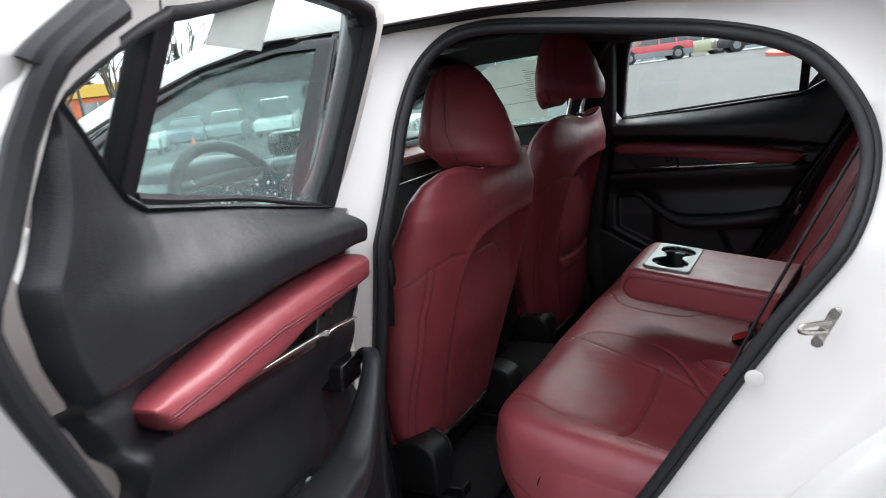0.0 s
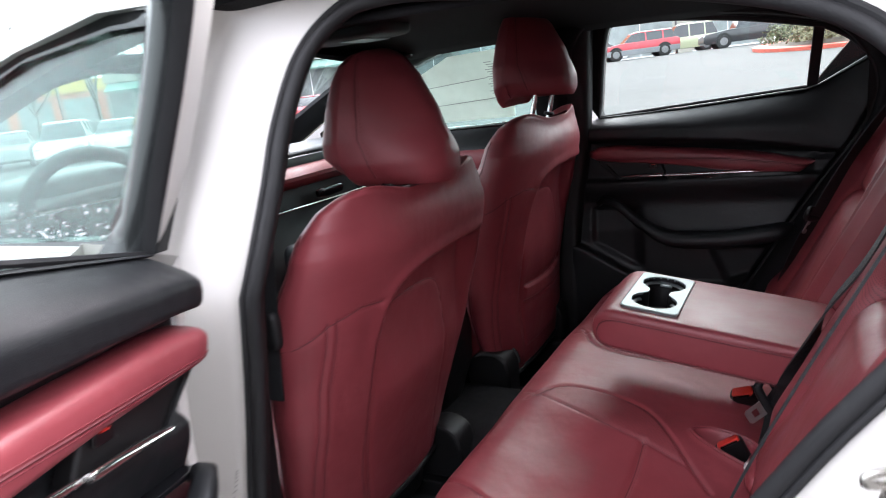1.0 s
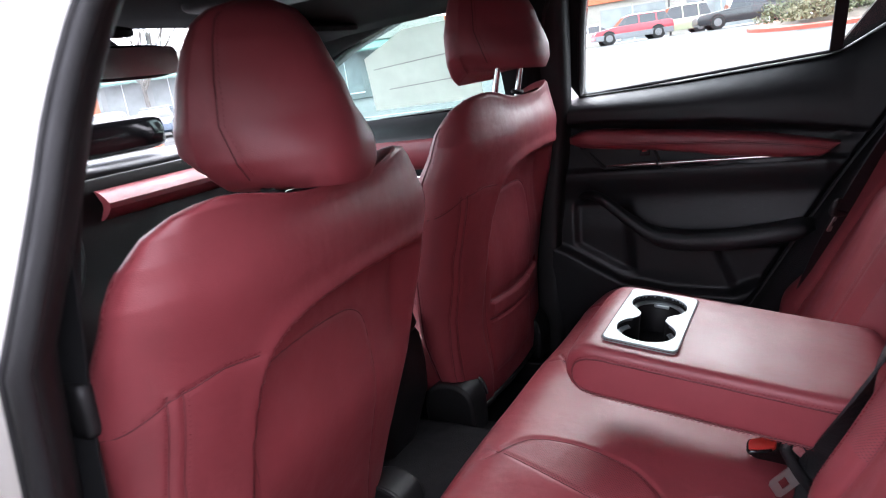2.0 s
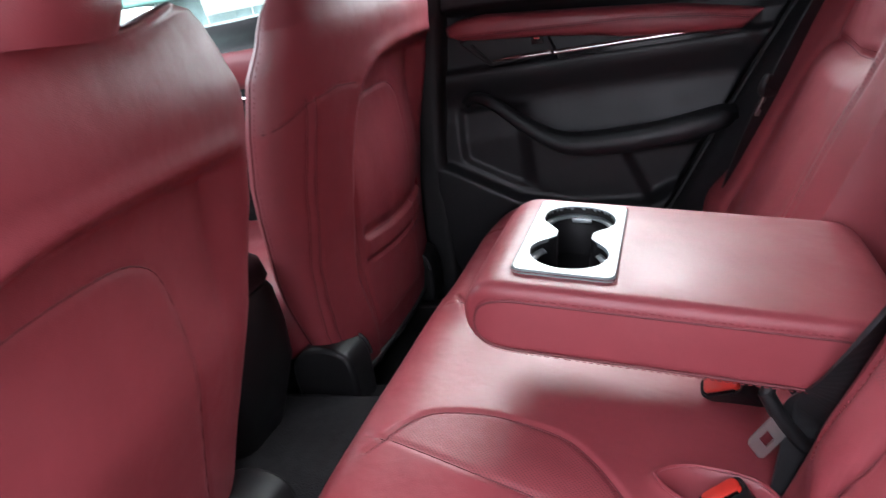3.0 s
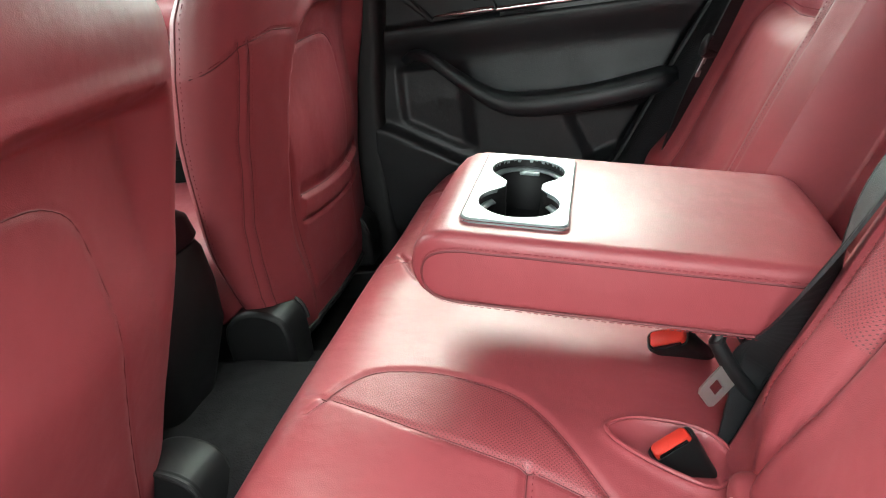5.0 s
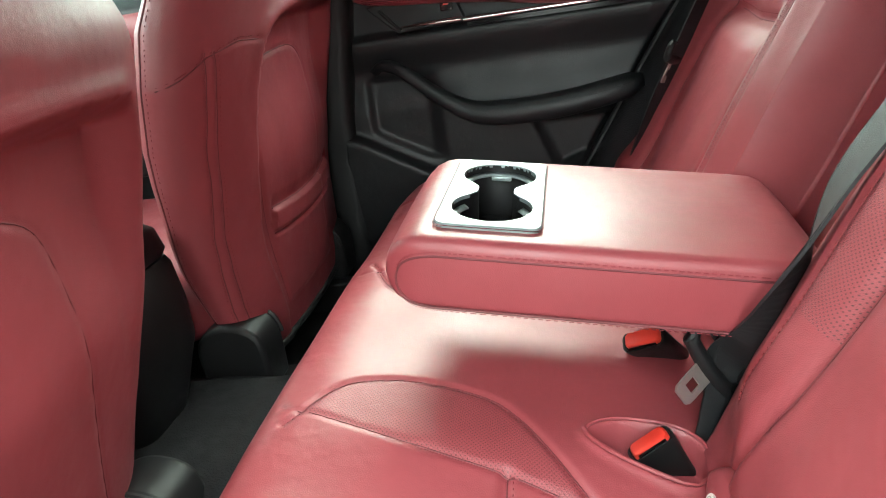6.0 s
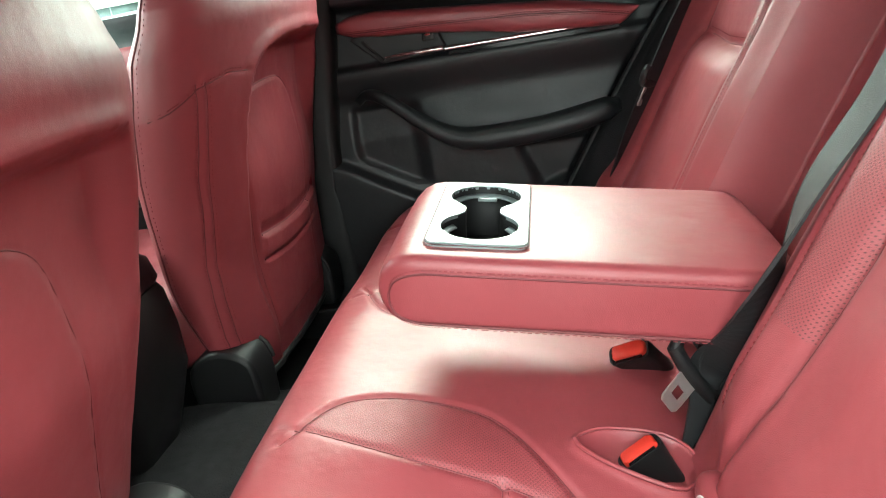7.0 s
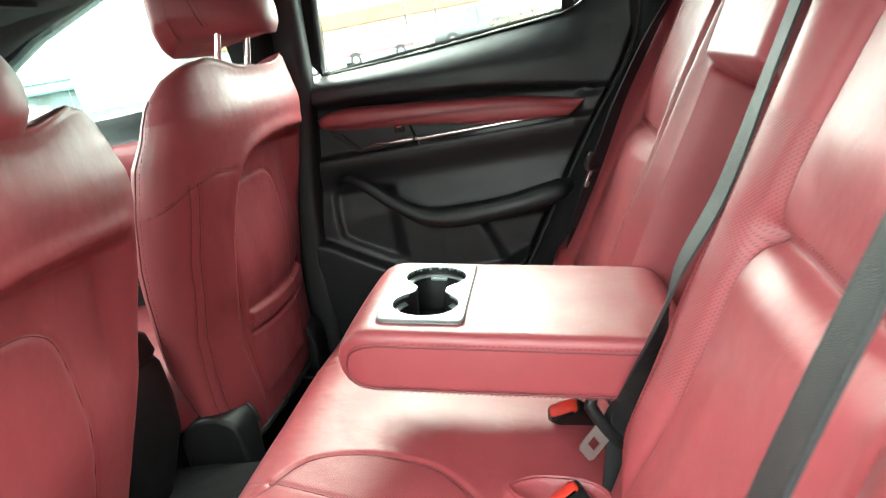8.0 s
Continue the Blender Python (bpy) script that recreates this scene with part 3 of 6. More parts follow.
def rear_door(door, near):
    """The right rear door in its place, with all that is fixed to it; the other one is its mirror image."""
    edge_r = [(0.350, 1.175), (0.345, 1.04), (0.305, 0.965), (0.225, 0.85), (0.135, 0.71), (0.04, 0.56), (-0.02, 0.48), (-0.10, 0.42)]
    edge_f = [(-0.455, 0.42), (-0.46, 0.60), (-0.435, 0.78), (-0.405, 0.92), (-0.385, 1.05)]
    if near:
        edge_f = [(-0.44, 0.42), (-0.43, 0.60), (-0.378, 0.79), (-0.358, 0.88), (-0.354, 0.94), (-0.362, 1.02), (-0.352, 1.06)]
    # inner panel: a relief sheet; its height above the base follows its forms
    crease = [(-0.385, 1.000), (-0.30, 0.998), (-0.18, 0.989), (0.0, 0.975), (0.13, 0.957), (0.22, 0.939), (0.35, 0.915)]
    low_line = [(-0.46, 0.700), (-0.40, 0.676), (-0.34, 0.640), (-0.266, 0.598), (-0.15, 0.572), (0.0, 0.565), (0.09, 0.60)]

    def x_at(tab, z):
        t = sorted((b, a) for a, b in tab)
        return lerp_table(t, z)

    def z_at(tab, x):
        return lerp_table(tab, x)

    def relief(x, z):
        y = 0.662
        zs = z_at([(-0.40, 0.990), (0.26, 0.925)], x)
        y += 0.014 * sstep(zs + 0.02, zs, z) * sstep(0.872, 0.885, z)       # seat of the red strip
        y += 0.016 * sstep(0.865, 0.800, z) * sstep(0.72, 0.80, z)         # soft hollow over the pull
        zl = z_at(low_line, x)
        y -= 0.022 * sstep(zl + 0.012, zl - 0.008, z)                      # lower moulding stands proud
        y += 0.012 * sstep(-0.385, -0.365, x) * sstep(-0.22, -0.26, x) * sstep(0.80, 0.785, z) * sstep(zl + 0.02, zl + 0.035, z)  # speaker hollow
        px = sstep(-0.05, -0.02, x + (z - 0.66) * 0.4) * sstep(0.15, 0.12, x)
        y += 0.018 * px * sstep(0.685, 0.672, z) * sstep(zl + 0.0, zl + 0.02, z)
        y -= 0.014 * sstep(0.185, 0.225, x) * sstep(0.80, 0.87, z) * sstep(0.935, 0.905, z)   # raised end behind the strip
        y += 0.03 * sstep(0.46, 0.40, z)
        return y

    def sheet(u, v):
        z = 0.40 + 0.775 * v
        xf = x_at(edge_f, z)
        xr = x_at(edge_r, z)
        x = xf + (xr - xf) * u
        zs = z_at(SILL, x)
        z = min(z, zs)
        y = relief(x, z)
        zc = z_at(crease, x)
        e = min(u * (xr - xf), (1 - u) * (xr - xf))
        if z > zc - 0.012:
            # padded upper part: rolls from the glass over a soft nose and back under itself
            face, zn = 0.634 + 0.014 * sstep(0.05, 0.30, x), zc + 0.030
            pad = face + (pane_y(zs) - 0.010 - face) * max(0.0, (z - zn) / (zs - zn)) ** 2.0
            y = pad + (y - pad) * sstep(zc + 0.006, zc - 0.010, z)
            y += 0.035 * (1 - math.sqrt(max(0.0, 1 - (1 - min(1.0, u * (xr - xf) / 0.035)) ** 2)))
        y += 0.02 * (1 - sstep(0, 0.012, e))
        return Vector((x, y, z))
    part("inner_panel", grid(sheet, 120, 130), M_black, door, sharp=70)
    # red strip, rounded, narrower to the rear, cut slantwise at its end
    ST = [(-0.368, 0.968), (-0.335, 0.980), (-0.285, 0.981), (-0.077, 0.960), (0.075, 0.942), (0.150, 0.926), (0.218, 0.911)]
    SB = [(-0.368, 0.950), (-0.335, 0.939), (-0.28, 0.932), (-0.177, 0.923), (-0.073, 0.909), (-0.02, 0.898), (0.04, 0.891), (0.12, 0.885), (0.185, 0.881), (0.218, 0.908)]

    def strip_at(x, z=None, a=0.0):
        zt, zb = lerp_table(ST, x), lerp_table(SB, x)
        h, c = (zt - zb) / 2, (zt + zb) / 2
        bulge = 0.036 * math.sqrt(max(0.05, 1 - max(0, (-0.325 - x) / 0.045) ** 2)) - 0.012 * sstep(0.12, 0.22, x)
        if z is not None:
            q = min(1, abs(z - c) / h) ** (1 / 0.6)
            return 0.668 - bulge * (1 - q * q) ** 0.275
        return Vector((x, 0.668 - bulge * abs(math.sin(a)) ** 0.55 * (1 if math.sin(a) > 0 else -0.4), c + h * math.copysign(abs(math.cos(a)) ** 0.6, math.cos(a))))
    rings = [[strip_at(-0.368 + 0.586 * k / 48, None, 2 * math.pi * q / 24) for q in range(24)] for k in range(49)]
    strip = part("red_trim_strip", closed_loft(rings), M_red, door, "padded red leather strip with stitching")
    seam_z = lambda x: lerp_table([(-0.345, 0.951), (-0.18, 0.943), (0.008, 0.933), (0.133, 0.917), (0.205, 0.900)], x)
    part("seam", tube([(x, strip_at(x, seam_z(x) - 0.0035) - 0.0002, seam_z(x) - 0.0035) for x in [-0.345 + 0.0092 * k for k in range(60)]], 0.0013, 5), M_seam, strip)
    rows = []
    for dz in (0.0, -0.007):
        geos = []
        for k in range(95):
            x = -0.345 + 0.545 * k / 95
            z = seam_z(x) + dz
            geos.append(tube([(x, strip_at(x, z) - 0.0003, z), (x + 0.004, strip_at(x + 0.004, seam_z(x + 0.004) + dz) - 0.0003, seam_z(x + 0.004) + dz)], 0.0009, 4))
        rows.append(merge(*geos))
    st = part("stitching", merge(*rows), M_thread, strip)
    st["kind"] = "stuff"
    # bright strip and opening lever
    br = [[Vector((x, 0.650 + 0.004 * math.cos(a), 0.8895 + h * math.sin(a))) for a in [2 * math.pi * q / 10 for q in range(10)]] for x, h in ((-0.155, 0.0045), (-0.05, 0.0045), (0.10, 0.0038), (0.16, 0.0025), (0.185, 0.0008))]
    part("bright_strip", closed_loft(br), M_chrome, door, "thin bright metal strip")
    part("strip_shadow_gap", box((-0.15, 0.654, 0.876), (0.18, 0.662, 0.884)), M_gloss, door)
    bez = prism([(-0.345, 0.935), (-0.30, 0.945), (-0.165, 0.925), (-0.150, 0.884), (-0.285, 0.880), (-0.30, 0.892)], lambda a, b, d: (a, 0.652 + d, b), 0, 0.02)
    handle_bezel = part("handle_bezel", bez, M_plastic, door, "gloss black lever surround", bevel=0.003)
    lev = [[Vector((x, 0.642 + 0.006 * math.cos(a), z + h * math.sin(a))) for a in [2 * math.pi * q / 10 for q in range(10)]] for x, z, h in ((-0.275, 0.892, 0.002), (-0.24, 0.892, 0.0045), (-0.19, 0.892, 0.0055), (-0.162, 0.892, 0.0055), (-0.158, 0.892, 0.004))]
    part("opening_lever", closed_loft(lev), M_chrome, handle_bezel, "bright metal opening lever")
    part("bezel_rib", tube([(-0.318, 0.650, 0.928), (-0.280, 0.649, 0.886)], 0.0035, 6), M_plastic, handle_bezel)
    part("lock_button", prism(rounded(-0.185, 0.918, 0.012, 0.008, 0.003), lambda a, b, d: (a, 0.646 + d, b), 0, 0.01), M_gloss, handle_bezel, bevel=0.001)
    part("lock_mark", box((-0.190, 0.6445, 0.921), (-0.180, 0.6475, 0.9235)), M_button, handle_bezel)
    # pull: upright front end, long arm rest to the rear
    path = smooth_path([(-0.352, 0.645, 0.812), (-0.325, 0.622, 0.826), (-0.285, 0.606, 0.813), (-0.220, 0.600, 0.760), (-0.160, 0.600, 0.722), (-0.10, 0.600, 0.711), (0.0, 0.600, 0.713), (0.08, 0.604, 0.722), (0.145, 0.616, 0.732), (0.170, 0.645, 0.734)], 6)
    rings = []
    n = len(path)
    for i, p in enumerate(path):
        t = (path[min(i + 1, n - 1)] - path[max(i - 1, 0)]).normalized()
        a = Vector((-t.z, 0, t.x))
        s = i / (n - 1)
        hh = 0.012 + 0.010 * sstep(0.25, 0.6, s)
        dd = 0.014 + 0.020 * sstep(0.2, 0.55, s)
        rings.append([p + a * (hh * math.copysign(abs(math.sin(q)) ** 0.6, math.sin(q))) + Vector((0, 1, 0)) * (dd * math.copysign(abs(math.cos(q)) ** 0.6, math.cos(q)) + 0.012) for q in [2 * math.pi * k / 16 for k in range(16)]])
    pull = part("pull_handle", closed_loft(rings), M_black, door, "black padded door pull and arm rest")
    geos = []
    for k in range(58):
        q = path[8 + int(k * (n - 14) / 58)]
        q2 = path[min(n - 1, 8 + int(k * (n - 14) / 58) + 1)]
        f = (k * (n - 14) / 58) % 1
        c = q.lerp(q2, f)
        geos.append(tube([c + Vector((-0.0018, -0.0225, 0.010)), c + Vector((0.0018, -0.0225, 0.010))], 0.0005, 4))
    st = part("stitching", merge(*geos), M_plastic, pull)
    st["kind"] = "stuff"
    part("window_switch_plate", prism([(-0.15, 0.0), (-0.03, 0.0), (-0.03, 0.03), (-0.135, 0.03)], lambda a, b, d: (a, 0.628 + b, 0.716 + d), 0, 0.006), M_gloss, door, bevel=0.002)
    part("window_switch", prism(rounded(-0.09, 0.643, 0.006, 0.004, 0.0015), lambda a, b, d: (a, b, 0.721 + d), 0, 0.005), M_satin, door, bevel=0.0015)
    if near:
        part("lever_box", box((-0.355, 0.655, 0.782), (-0.262, 0.69, 0.822)), M_gloss, door, bevel=0.004)
    # window frame, glass, division bar
    pp = smooth_path([(x, 0, z) for x, z in PANE[:12]], 5)
    pp = [p for p in pp] + [Vector((x, 0, z)) for x, z in PANE[12:]]
    cen = Vector((0.0, 0, 1.19))
    def ring(d, dy):
        out = []
        m = len(pp)
        for i in range(m):
            t = (pp[(i + 1) % m] - pp[i - 1]).normalized()
            o = Vector((-t.z, 0, t.x))
            if o.dot(pp[i] - cen) < 0:
                o = -o
            low = 1 - sstep(1.05, 1.13, pp[i].z + max(0, pp[i].x - 0.1) * -0.15)
            q = pp[i] + o * (d * (1 - 0.8 * low))
            out.append(Vector((q.x, pane_y(q.z) + dy, q.z)))
        return out
    part("inner_frame", sheet_loft([ring(-0.004, 0.0), ring(-0.002, -0.012), ring(0.003, -0.016), ring(0.008, -0.014), ring(0.009, -0.010)]), M_rubber, door, sharp=70)
    part("frame_seal", tube([q for q in ring(0.047, -0.014) if q.x > -0.25 and q.z > 1.12], 0.010, 8, up=(0, 1, 0)), M_rubber, door)
    part("painted_edge", sheet_loft([ring(0.009, -0.010), ring(0.050, -0.008), ring(0.062, 0.010), ring(0.060, 0.055)]), M_jamb if near else M_plastic, door, "white painted edge of the window frame" if near else "dark edge of the window frame", sharp=70)
    part("outer_frame", sheet_loft([ring(0.060, 0.055), ring(0.03, 0.05), ring(-0.004, 0.02), ring(-0.004, 0.0)]), M_gloss, door, sharp=70)
    part("window_pane", prism(PANE, lambda a, b, d: (a, pane_y(b) + d, b), 0.004, 0.008), M_glass, door, "clear side window", shadow=False)
    part("division_bar", prism([(0.197, 1.087), (0.223, 1.094), (0.239, 1.236), (0.215, 1.245)], lambda a, b, d: (a, pane_y(b) + d, b), -0.005, 0.02), M_plastic, door, bevel=0.003)
    part("glass_seal", tube([(x, pane_y(1.062 + (x + 0.34) * 0.07) - 0.004, 1.062 + (x + 0.34) * 0.062) for x in [-0.34 + 0.02 * k for k in range(28)]], 0.004, 6), M_rubber, door)
    # shell: painted edge and outer skin
    outl = smooth_path([(x, 0, z) for x, z in [(a - 0.012, b) for a, b in edge_f[::-1]] + [(-0.40, 0.37), (-0.20, 0.35), (-0.09, 0.385)] + [(a + 0.022, b - 0.012) for a, b in edge_r[::-1]] + [(0.355, 1.205), (0.325, 1.232)]], 3)
    inset = lambda z: 0.675 - 0.36 * max(0.0, z - 1.09)
    def oring(k, y):
        c = Vector((-0.08, 0, 0.8))
        out = []
        for p in outl:
            q = p + (p - c) * k
            out.append(Vector((q.x, y(q.z), q.z)))
        return out
    part("painted_shell", sheet_loft([oring(-0.06, inset), oring(-0.005, inset), oring(0.0, lambda z: inset(z) + 0.015), oring(0.01, lambda z: 0.745), oring(0.035, lambda z: 0.775 if z < 1.0 else 0.765), oring(0.04, lambda z: 0.80)], closed=False), M_jamb if near else M_plastic, door, "white painted door edge" if near else "dark door edge", sharp=60)
    part("edge_seal", tube([v + Vector((0, -0.004, 0)) for v in oring(-0.012, inset)[20 if near else 0:]], 0.010, 8, up=(0, 1, 0)), M_rubber, door)
    def skin(u, v):
        i = u * (len(outl) - 1)
        a = outl[int(i)]
        b = outl[min(len(outl) - 1, int(i) + 1)]
        p = a.lerp(b, i % 1)
        c = Vector((-0.05, 0, 0.78))
        q = c + (p - c) * (1.04 * v)
        return Vector((q.x, 0.80 + 0.045 * (1 - v ** 3) + 0.02 * math.sin((q.z - 0.4) * 5), q.z))
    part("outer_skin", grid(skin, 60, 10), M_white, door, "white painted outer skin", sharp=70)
    if not near:
        # added dark sheet, so the gap at the door's edge shows no lit skin
        part("door_core", grid(lambda u, v: Vector((skin(u, v).x, 0.735, skin(u, v).z)), 60, 6), M_lining, door)
    for zc in (0.62, 0.90):
        hinge_ = merge(box((-0.475, 0.735, zc - 0.03), (-0.43, 0.755, zc + 0.03)), disc((-0.47, 0.752, zc), 0.011, (0, 0, 1), 0.07, 14))
        part("hinge", hinge_, M_jamb, door, bevel=0.002)


def pane_sheet(x0, x1, z0, z1, off):
    return prism([(x0, z0), (x1, z0), (x1, z1), (x0, z1)], lambda a, b, d: (a, pane_y(b) + off + d, b), 0, 0.0008)


door_far = thing("door_1", "closed black rear door with a red leather strip and a bright metal strip", "car door", kind="structure")
rear_door(door_far, False)

HINGE = Vector((-0.513, -0.77, 0.9))
SWING = Matrix.Rotation(radians(-71.17), 4, Vector((0.142, 0.067, 1.0)).normalized())


def open_door(v):
    aft = sstep(-0.10, 0.25, v[0])
    q = Vector((v[0] - 0.035 * aft * sstep(0.95, 1.10, v[2]) - 0.015 * sstep(0.24, 0.34, v[0]) * sstep(1.0, 1.12, v[2]), -v[1], v[2] - 0.03 * aft * sstep(1.07, 1.22, v[2]) - 0.025 * (0.4 + 0.6 * aft) * sstep(0.98, 1.06, v[2]) * (1 - sstep(1.085, 1.13, v[2]))))
    return SWING @ (q - HINGE) + HINGE + Vector((0, 0, 0.010))


FLIP[0] = open_door
door_near = thing("door_2", "wide open black rear door with a red leather strip and a clear window", "car door", kind="structure")
rear_door(door_near, True)
part("paper_slip", pane_sheet(0.020, 0.150, 1.228, 1.286, -0.001), M_paper, thing("window_slip", "pale translucent paper slip stuck on the door window", "paper"))
FLIP[0] = None


def front_door(s, nm):
    """A closed front door, seen from behind it."""
    d = thing(nm, "closed front door with a red leather strip and tinted window", "car door", kind="structure")
    W = [(-0.485, 1.068), (-0.455, 1.22), (-0.43, 1.335), (-0.60, 1.343), (-0.80, 1.325), (-1.0, 1.265), (-1.2, 1.18), (-1.40, 1.075), (-1.42, 1.055), (-0.9, 1.060)]
    if s < 0:
        W = [(-0.518, 1.066), (-0.492, 1.22), (-0.470, 1.335)] + W[3:]
    wy = lambda z: 0.775 - 0.34 * (z - 1.065)
    part("window_pane", prism(W, lambda a, b, q: (a, s * (wy(b) + q), b), 0.0, 0.004), M_tint, d, "green tinted side window", shadow=False)
    def ring(e, dy):
        m = len(W)
        out = []
        c = Vector((-0.8, 0, 1.18))
        for i in range(m):
            p = Vector((W[i][0], 0, W[i][1]))
            t = (Vector((W[(i + 1) % m][0], 0, W[(i + 1) % m][1])) - Vector((W[i - 1][0], 0, W[i - 1][1]))).normalized()
            o = Vector((-t.z, 0, t.x))
            if o.dot(p - c) < 0:
                o = -o
            q = p + o * e
            out.append(Vector((q.x, s * (wy(q.z) + dy), q.z)))
        return out
    part("window_frame", sheet_loft([ring(-0.006, -0.02), ring(-0.006, 0.012), ring(0.012, 0.016), ring(0.017, 0.012), ring(0.018, -0.03), ring(0.0, -0.035), ring(-0.006, -0.02)]), M_gloss, d, sharp=50)
    part("pillar_cover", prism([(a - (0.028 if s < 0 else 0), b) for a, b in ((-0.485, 1.06), (-0.52, 1.06), (-0.505, 1.2), (-0.475, 1.345), (-0.425, 1.345), (-0.452, 1.2))], lambda a, b, q: (a, s * (wy(b) + q), b), -0.01, 0.014), M_gloss, d, bevel=0.003)
    def skin(u, v):
        x = -0.50 - 1.15 * u
        z = 0.36 + 0.705 * v
        return Vector((x, s * (0.80 + 0.055 * math.sin(math.pi * (0.25 + 0.6 * v)) - 0.02 * u * u), z))
    part("outer_skin", grid(skin, 20, 20), M_white, d, "white painted outer skin", thick=0.004)
    part("belt_moulding", tube([(-0.50 - 0.92 * k / 20, s * (wy(1.06) + 0.012), 1.058) for k in range(21)], 0.007, 6), M_white, d)
    def inner(u, v):
        x = -0.50 - 0.95 * u
        z = 0.40 + 0.66 * v
        y = 0.66 + 0.055 * sstep(0.99, 1.06, z) - 0.02 * sstep(0.55, 0.5, z) + 0.012 * sstep(0.87, 0.82, z)
        return Vector((x, s * y, z))
    part("inner_panel", grid(inner, 30, 40), M_black, d, sharp=60)
    rings = [[Vector((x, s * (0.668 - 0.02 * max(0, math.sin(a))), 0.955 + 0.045 * math.cos(a))) for a in [2 * math.pi * q / 16 for q in range(16)]] for x in (-0.51, -0.8, -1.1, -1.4)]
    part("red_trim_strip", closed_loft(rings), M_red, d, "padded red leather strip")
    part("bright_strip", tube([(-0.52, s * 0.652, 0.893), (-1.2, s * 0.652, 0.893)], 0.004, 6), M_chrome, d)
    part("arm_rest", soft_box((-0.85, s * 0.625, 0.70), (0.26, 0.04, 0.035), 4), M_black, d)
    return d


front_near = front_door(-1, "door_3")
front_far = front_door(1, "door_4")

# rain drops along the foot of the near front window
rain = thing("rain_drops", "small rain drops on the front window glass", "rain drops", kind="stuff")
dr = random.Random(3)
geos = []
for _ in range(150):
    x = -0.56 - 0.75 * dr.random() ** 1.3
    z = 1.074 + 0.05 * dr.random() ** 2
    q = dr.uniform(0.0008, 0.0024)
    geos.append(soft_box((x, -(0.775 - 0.34 * (z - 1.065)) - 0.005, z), (q * dr.uniform(0.7, 1.6), 0.0015, q), 2.2, 8, 6))
part("drops", merge(*geos), M_drop, rain)
# price sheet stuck inside the far front window
sheet_ = thing("price_sheet", "large pale printed price sheet stuck inside the front window", "paper sheet")
wy_ = lambda z: 0.775 - 0.34 * (z - 1.065)
part("paper", prism([(-0.99, 1.085), (-0.635, 1.085), (-0.60, 1.30), (-0.82, 1.295), (-0.97, 1.235)], lambda a, b, d: (a, wy_(b) - 0.004 + d, b), 0, 0.0006), M_paper, sheet_)
geos = []
for k in range(16):
    z = 1.262 - 0.0075 * k
    x0 = -0.70 + 0.006 * (k % 3)
    geos.append(prism([(x0, z), (x0 + 0.025 + 0.02 * ((k * 7) % 4) / 3, z), (x0 + 0.025 + 0.02 * ((k * 7) % 4) / 3, z + 0.0025), (x0, z + 0.0025)], lambda a, b, d: (a, wy_(b) - 0.0052 + d, b), 0, 0.0004))
geos.append(prism([(-0.95, 1.20), (-0.70, 1.215), (-0.70, 1.2175), (-0.95, 1.2025)], lambda a, b, d: (a, wy_(b) - 0.0052 + d, b), 0, 0.0004))
geos.append(prism([(-0.92, 1.14), (-0.66, 1.15), (-0.66, 1.1525), (-0.92, 1.1425)], lambda a, b, d: (a, wy_(b) - 0.0052 + d, b), 0, 0.0004))
pr = part("print", merge(*geos), M_print, sheet_)
pr["kind"] = "stuff"


